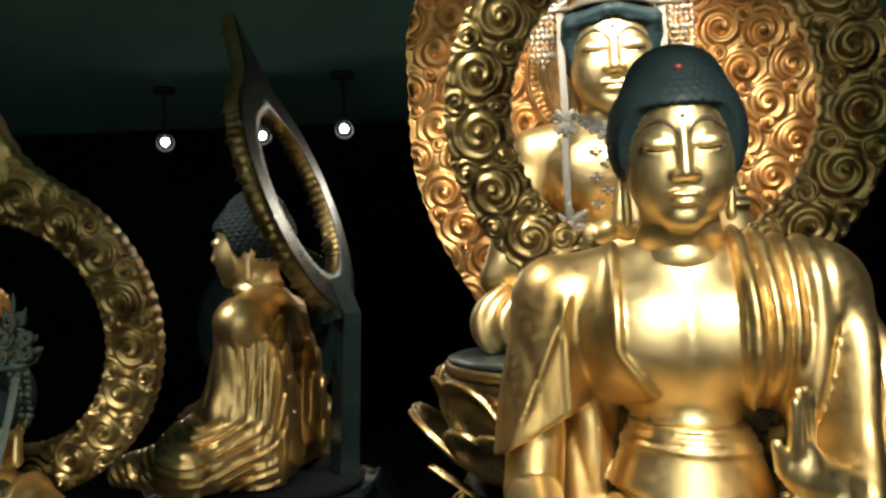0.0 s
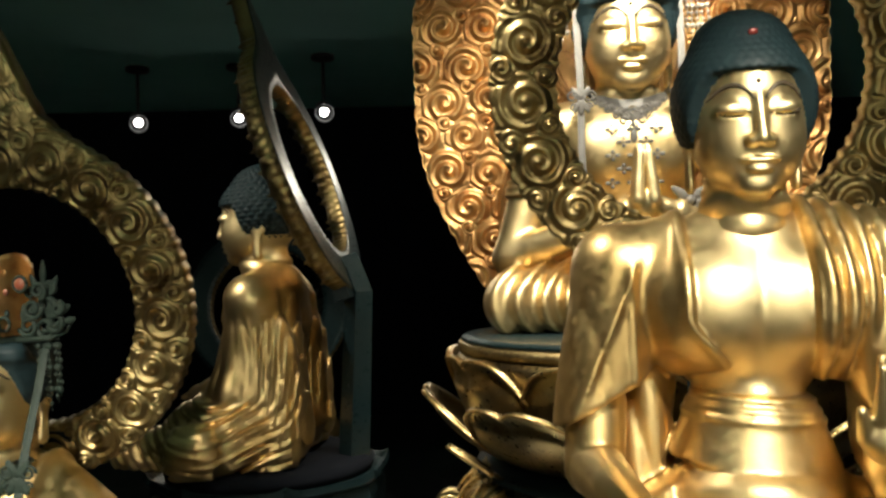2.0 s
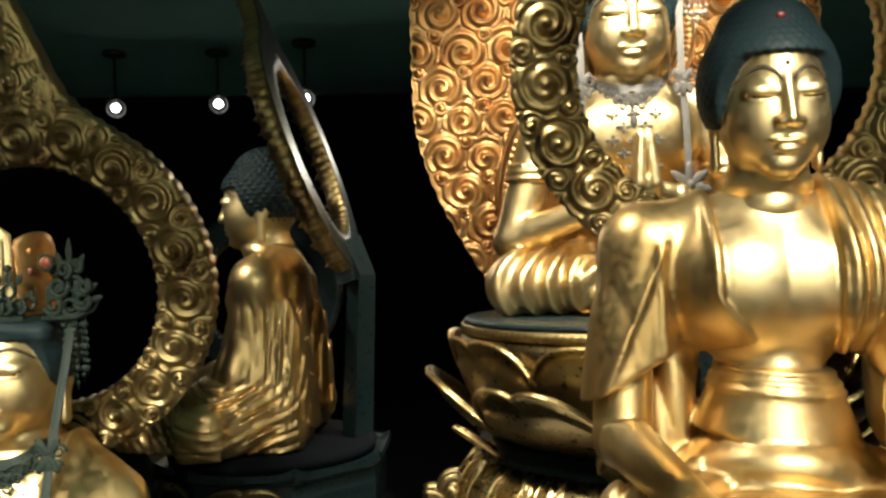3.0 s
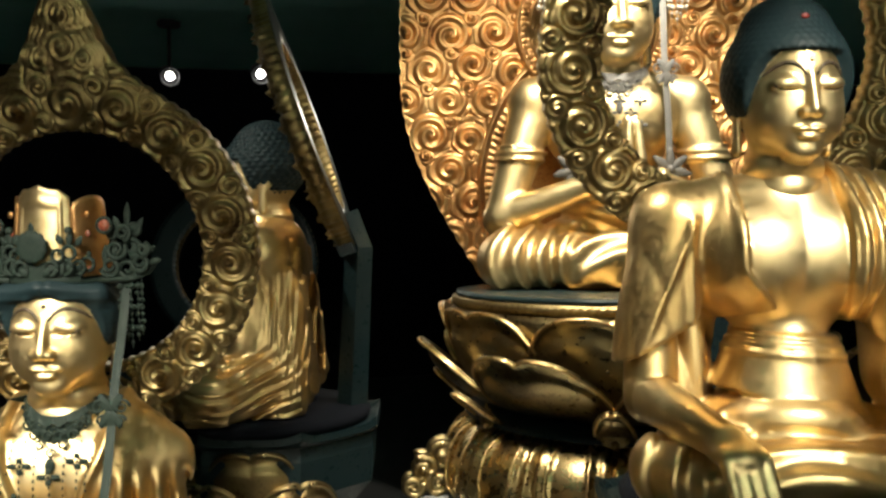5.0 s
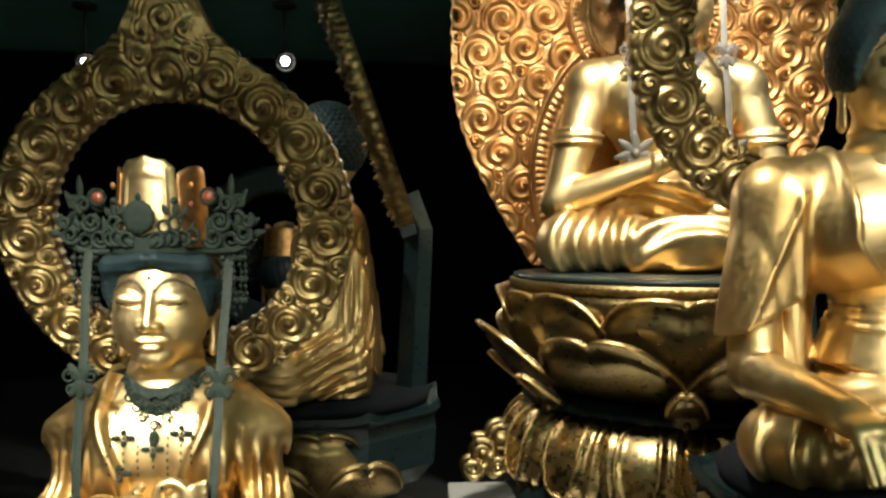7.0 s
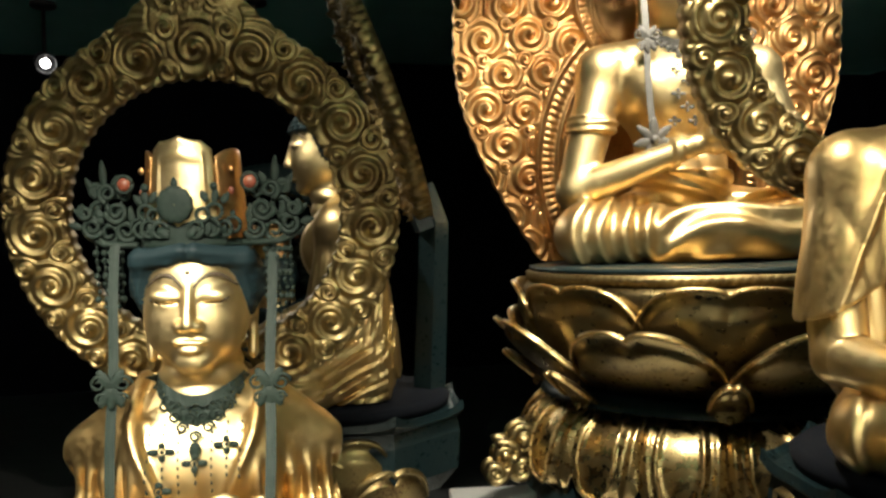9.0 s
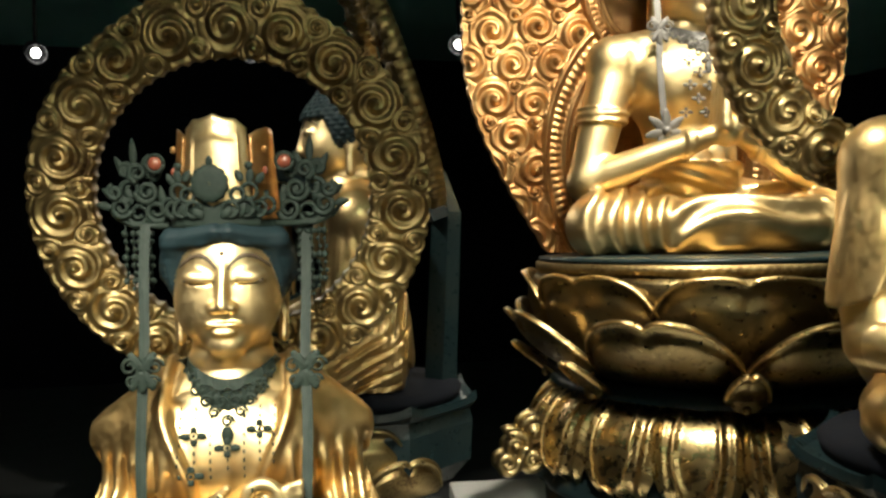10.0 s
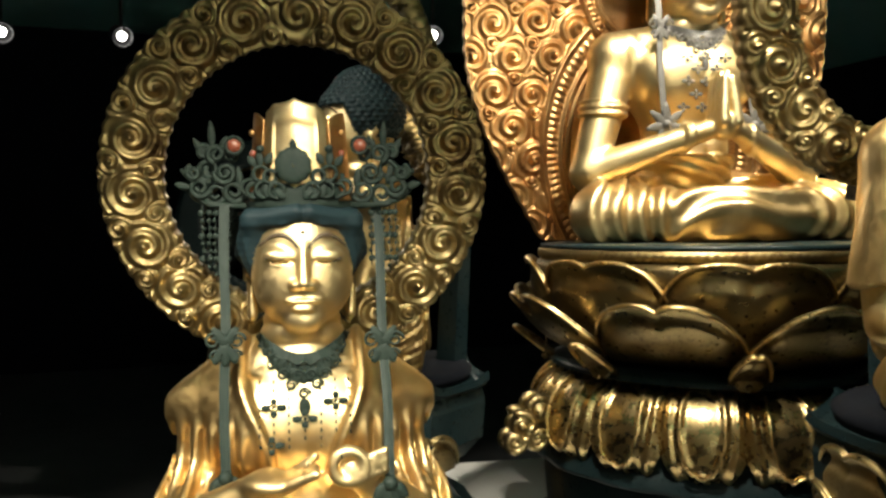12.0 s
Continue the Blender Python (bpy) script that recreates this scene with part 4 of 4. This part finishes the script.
lotus_pedestal(E_POSE, 0.54, 0.0, "dark lotus pedestal in the shade")


# ---- crowns, necklaces and streamers ----
def arc_sheet(r0, r1, p0, p1, h_of, n=28, m=16, inset=0.0):
    """A bent upright plate from angle p0 to p1 (0 = front) whose top follows h_of."""
    g = np.zeros((n, m, 3))
    for i, ph in enumerate(np.linspace(p0, p1, n)):
        for j, v in enumerate(np.linspace(0, 1, m)):
            u = (i / (n - 1)) * 2 - 1
            z = v * h_of(u)
            r = r0 + (r1 - r0) * v
            b = max(abs(u), abs(2 * v - 1) if v > 0.5 else 0)
            r += inset * (1 if 0.62 < b < 0.72 else 0)
            g[i, j] = (r * math.sin(ph), -r * math.cos(ph), z)
    return slab(g, 0.02)


def crown(m, fh, metal, label):
    """1 unit = the face's height; its rim sits at the origin."""
    k = thing("crown", m @ Matrix.Scale(fh, 4), label, "crown")
    part("front_plate", arc_sheet(0.50, 0.42, -0.72, 0.72, lambda u: 1.03 - 0.10 * u * u - 0.025 * abs(math.sin(u * 4.7)), 41, 26, 0.02), GOLD, k, "tall bright gilt plate with a scalloped top")
    for sx in (-1, 1):
        q = part("side_plate", arc_sheet(0.50, 0.44, sx * 0.76 if sx > 0 else -1.9, 1.9 if sx > 0 else -0.76, lambda u: 0.92 - 0.08 * u * u, 25, 16), GOLD_RED, k, "reddish gilt side plate")
        for z, mat in ((0.72, GOLD_RED), (0.52, CORAL), (0.30, BRONZE), (0.14, CORAL)):
            part("stud", ball((sx * 0.49 * math.sin(1.05), -0.49 * math.cos(1.05), z), (0.030, 0.022, 0.036), 8), mat, q)
    part("back_plate", arc_sheet(0.50, 0.44, 1.94, 2 * math.pi - 1.94, lambda u: 0.80, 25, 12), GOLD_RED, k)
    part("rim_band", arc_sheet(0.525, 0.52, -math.pi, math.pi, lambda u: 0.07, 60, 4), metal, k, "dark openwork band")
    part("band_plate", arc_sheet(0.535, 0.53, -0.85, 0.85, lambda u: 0.19 + 0.05 * abs(math.sin(u * 7)), 48, 6), metal, k, "dark scalloped front band")
    # front medallion and openwork
    med = Shape()
    med.join(lathe([(0.01, -0.03), (0.10, -0.028), (0.15, -0.02), (0.165, 0.0), (0.01, 0.01)], 48, lambda t: 1 + 0.07 * np.abs(np.sin(t * 6))), pose(0, -0.585, 0.40, -90, 0, 0))
    med.join(leaf((0, -0.58, 0.55), 0.10, 0.03, 0))
    part("medallion", med, metal, k, "round dark medallion")
    for sx in (-1, 1):
        w = Shape()
        for ph, z, r in ((0.30, 0.17, 0.07), (0.55, 0.18, 0.075), (0.78, 0.17, 0.07), (0.42, 0.30, 0.06), (0.62, 0.33, 0.07), (0.95, 0.20, 0.07)):
            w.join(hoop((sx * 0.55 * math.sin(ph), -0.55 * math.cos(ph), z), r, 0.020))
        for ph, z, l, an in ((0.62, 0.40, 0.16, 0.1), (0.50, 0.42, 0.12, -0.5), (0.75, 0.40, 0.12, 0.6), (0.15, 0.10, 0.12, 0.9), (0.45, 0.10, 0.14, 0.3), (0.70, 0.10, 0.14, -0.3)):
            w.join(leaf((sx * 0.55 * math.sin(ph), -0.55 * math.cos(ph), z), l, 0.035, sx * an))
        w.join(ball((sx * 0.55 * math.sin(0.62), -0.55 * math.cos(0.62), 0.56), 0.04, 8))
        part("openwork", w, metal, k, "dark pierced scrollwork")
        # wings beside the crown
        rng = random.Random(11)
        w = Shape()
        w.join(tube([(sx * 0.50, -0.2, 0.02), (sx * 0.85, -0.16, 0.03), (sx * 1.02, -0.12, 0.10), (sx * 1.12, -0.12, 0.22)], [0.035, 0.03, 0.025, 0.012], 6))
        for cx, cz, r, fl in ((0.62, 0.16, 0.11, 1), (0.80, 0.14, 0.12, -1), (0.95, 0.20, 0.10, 1), (0.70, 0.34, 0.11, -1), (0.86, 0.36, 0.11, 1), (1.00, 0.34, 0.07, -1), (0.78, 0.52, 0.09, 1), (0.90, 0.54, 0.07, -1), (0.64, 0.50, 0.06, 1)):
            w.join(scroll((sx * cx, -0.18 + rng.uniform(-0.03, 0.03), cz), r, 1.5, 0.030, sx * fl, rng.uniform(0, 6)))
        for cx, cz, l, an in ((0.82, 0.58, 0.26, 0.05), (0.90, 0.50, 0.20, 0.5), (0.74, 0.55, 0.16, -0.4), (1.0, 0.28, 0.16, 0.9), (1.05, 0.2, 0.14, 1.3), (0.70, 0.25, 0.2, -0.2), (0.86, 0.22, 0.2, 0.2), (0.56, 0.2, 0.2, 0.1)):
            w.join(leaf((sx * cx, -0.18, cz), l, 0.035, sx * an))
        wing = part("wing", w, metal, k, "dark pierced floral wing")
        part("jewel", ball((sx * 0.60, -0.24, 0.60), (0.066, 0.04, 0.066), 12), CORAL, wing, "round coral-red jewel")
        part("jewel_ring", hoop((sx * 0.60, -0.24, 0.60), 0.078, 0.020), metal, wing)
        for i in range(5):                                        # bead strings under the wing
            c = Shape()
            x0, n = sx * (0.70 + 0.06 * i), 9 - abs(i - 2)
            for j in range(n):
                c.join(ball((x0 + 0.012 * math.sin(j * 2.1 + i), -0.14 + 0.03 * (i % 2), -0.05 - j * 0.075), 0.022 if j % 3 else 0.034, 6))
            c.join(tube([(x0, -0.14 + 0.03 * (i % 2), 0.03), (x0, -0.14 + 0.03 * (i % 2), -0.05 - n * 0.075)], 0.006, 4))
            part("bead_string", c, metal, wing)
    return k


def streamer(at, fh, sx, x_top, z_top, z_end, metal, hit, label, group, flower=False):
    """A flat hanging band with a pierced knot half-way and a pendant at its end."""
    s = thing("streamer", pose(at[0], at[1], at[2], 0, 0, at[3]), label, "streamer", group)
    zs = np.linspace(z_top, z_end, 22) * fh
    xs = np.array([sx * fh * (x_top + 0.008 * math.sin(i * 0.5)) for i in range(22)])
    ys = np.array([min(-0.30 * fh, hit(x, z, 0.02) if z < 3.1 * fh else -0.3 * fh) for x, z in zip(xs, zs)])
    run = np.linspace(0, 1, 22)
    ys = ys[0] + run * min((y - ys[0]) / t for y, t in zip(ys[1:], run[1:]))
    w = 0.045 * fh
    g = np.stack([np.stack([xs - w, ys, zs], -1), np.stack([xs, ys - 0.001, zs], -1), np.stack([xs + w, ys, zs], -1)])
    part("band", slab(g, 0.002), metal, s, smooth=False)
    kz = 11
    kn = Shape()
    c = (xs[kz], ys[kz] - 0.012, zs[kz])
    for dx, dz, r in ((-0.11, 0.04, 0.08), (0.11, 0.04, 0.08), (-0.09, -0.10, 0.06), (0.09, -0.10, 0.06), (0, 0.0, 0.06)):
        kn.join(scroll((c[0] + dx * fh, c[1], c[2] + dz * fh), r * fh, 1.4, 0.016 * fh))
    for an in (-0.6, 0.6, 2.6, -2.6, 3.14):
        kn.join(leaf(c, 0.20 * fh, 0.03 * fh, an))
    part("knot", kn, metal, s)
    e = (xs[-1], ys[-1] - 0.01, zs[-1])
    boss = part("pendant", ball(e, 0.07 * fh, 8), metal, s)
    for i in range(7 if flower else 4):
        part("leaf", leaf(e, (0.30 if flower else 0.2) * fh, 0.05 * fh, (i * 6.28 / 7) if flower else 2.3 + i * 0.55), metal, boss)
    return s


def necklace(at, fh, metal, hit, zc, half, drops, strings, label, size=1.0):
    n = thing("necklace", pose(at[0], at[1], at[2], 0, 0, at[3]), label, "necklace")
    us = np.linspace(-1, 1, 31)

    def on(x, z, off=0.006):
        return (x * fh, hit(x * fh, z * fh, off), z * fh)
    top = [on(u * half, zc + 0.20 * u * u) for u in us]
    low = [on(u * half * 1.02, zc - 0.08 + 0.22 * u * u - 0.03 * abs(math.sin(u * 9)), 0.012) for u in us]
    part("collar", slab(np.array([low, top]), 0.003), metal, n, smooth=False)
    cl = Shape()
    for i, u in enumerate(np.linspace(-0.85, 0.85, 15)):
        z = zc - 0.09 + 0.20 * u * u - 0.08 * (1 - abs(u))
        cl.join(scroll(on(u * half, z, 0.012), 0.052 * fh, 1.5, 0.014 * fh, 1 if i % 2 else -1))
        cl.join(leaf(on(u * half, z, 0.012), 0.13 * fh, 0.028 * fh, 3.14 + 0.5 * u))
    for dx, dz in ((-0.12, -0.36), (0.12, -0.36), (0, -0.44), (-0.06, -0.28), (0.06, -0.28), (-0.20, -0.27), (0.20, -0.27), (-0.30, -0.18), (0.30, -0.18)):
        cl.join(scroll(on(dx, zc + dz + 0.07, 0.012), 0.058 * fh, 1.4, 0.014 * fh))
    cl.join(leaf(on(0, zc - 0.42, 0.012), 0.16 * fh, 0.035 * fh, 3.14))
    part("scrollwork", cl, metal, n, "dark pierced scrollwork")
    for x, z in drops:
        d = Shape()
        c = on(x, z, 0.010)
        k = size * fh
        d.join(hoop(c, 0.050 * k, 0.009 * k))
        d.join(ball(c, 0.025 * k, 6))
        for an, l in ((0, 0.07), (1.57, 0.11), (3.14, 0.07), (-1.57, 0.11)):
            d.join(leaf((c[0] + 0.045 * k * math.sin(an), c[1], c[2] + 0.045 * k * math.cos(an)), l * k, 0.016 * k, an))
        part("pendant", d, metal, n, "dark diamond-shaped pendant")
    for x, z0, z1 in strings:
        d = Shape()
        for z in np.arange(z0, z1, -0.075):
            d.join(ball(on(x, z, 0.006), (0.010 * fh, 0.010 * fh, 0.022 * fh), 5))
        part("bead_string", d, metal, n)
    return n


C_HIT, A_HIT = front_of(C_MESH), front_of(A_MESH, -0.178)


def at_matrix(at):
    return pose(at[0], at[1], at[2], 0, 0, at[3])


crown(at_matrix(C_POSE) @ pose(0, -0.12 * 0.20, (3.95 + 0.52) * 0.20, 3, 0, -8), 0.20, BRONZE, "tall gilt crown with dark pierced floral wings")
crown(at_matrix(E_POSE) @ pose(0, -0.12 * 0.20, (3.95 + 0.52) * 0.20, 3, 0, 0), 0.20, BRONZE, "gilt crown seen from behind in the shade")
crown(at_matrix(A_POSE) @ pose(0, -0.12 * 0.27, 3.86 * 0.27 + 0.60 * 0.302, 4, 0, 0), 0.302, PALE, "large gilt crown with grey pierced fittings")
for sx in (-1, 1):
    streamer(C_POSE, 0.20, sx, 0.73, 4.48, 2.0, BRONZE, C_HIT, "dark bronze streamer hanging from the crown", "crown streamers")
    streamer(A_POSE, 0.27, sx, 0.66, 4.5, 1.62, SILVER, A_HIT, "pale grey metal streamer hanging from the crown", "crown streamers", True)
C_DROPS = [(-0.29, 2.58), (0.0, 2.46), (0.29, 2.62), (-0.31, 2.24)]
necklace(C_POSE, 0.20, BRONZE, C_HIT, 3.06, 0.44, C_DROPS, [(x, 2.80, 2.15 + 0.3 * abs(x)) for x in (-0.42, -0.29, -0.15, 0.0, 0.15, 0.29, 0.42)], "dark bronze necklace with diamond-shaped pendants", 0.75)
A_DROPS = [(x + (0.14 if r % 2 else 0), 2.58 - 0.17 * r) for r in range(5) for x in (-0.28, 0.0, 0.28) if x + (0.14 if r % 2 else 0) < 0.4]
necklace(A_POSE, 0.27, SILVER, A_HIT, 2.98, 0.52, A_DROPS, [], "grey openwork necklace with rows of diamond pendants", 0.62)


# ---- ceiling lamps ----
def spot_lamp(x, y, z, target, watts, size, label):
    """A black can lamp on a stem, with a lens at its mouth and its light inside it."""
    k = thing("ceiling_spotlight", pose(x, y, z), label, "spotlight", "ceiling spotlights")
    top = 3.45 - z
    part("stem", tube([(0, 0, 0.05), (0, 0, top)], 0.014, 8), LAMPBLACK, k)
    part("canopy", lathe([(0.01, top - 0.04), (0.09, top - 0.04), (0.10, top - 0.03), (0.10, top), (0.01, top)], 24), LAMPBLACK, k)
    aim = look((0, 0, 0), Vector(target) - Vector((x, y, z))) @ Matrix.Scale(1.3, 4)
    part("can", lathe([(0.045, 0.10), (0.055, 0.09), (0.062, -0.03), (0.066, -0.05), (0.060, -0.05), (0.055, -0.02), (0.05, 0.05), (0.01, 0.06)], 24), LAMPBLACK, k, m=aim)
    part("lens", lathe([(0.001, -0.030), (0.025, -0.028), (0.040, -0.02), (0.040, -0.014), (0.001, -0.012)], 20), GLOW, k, "bright lamp lens", m=aim @ Matrix.Diagonal((0.7, 0.7, 1, 1)))
    l = bpy.data.lights.new("spot", "SPOT")
    l.energy, l.color, l.spot_size, l.spot_blend, l.shadow_soft_size = watts, WARM, radians(size), 0.7, 0.06
    o = new("spot_light", l)
    o.matrix_basis = look((x, y, z), target) @ pose(0, 0, -0.07)
    return k


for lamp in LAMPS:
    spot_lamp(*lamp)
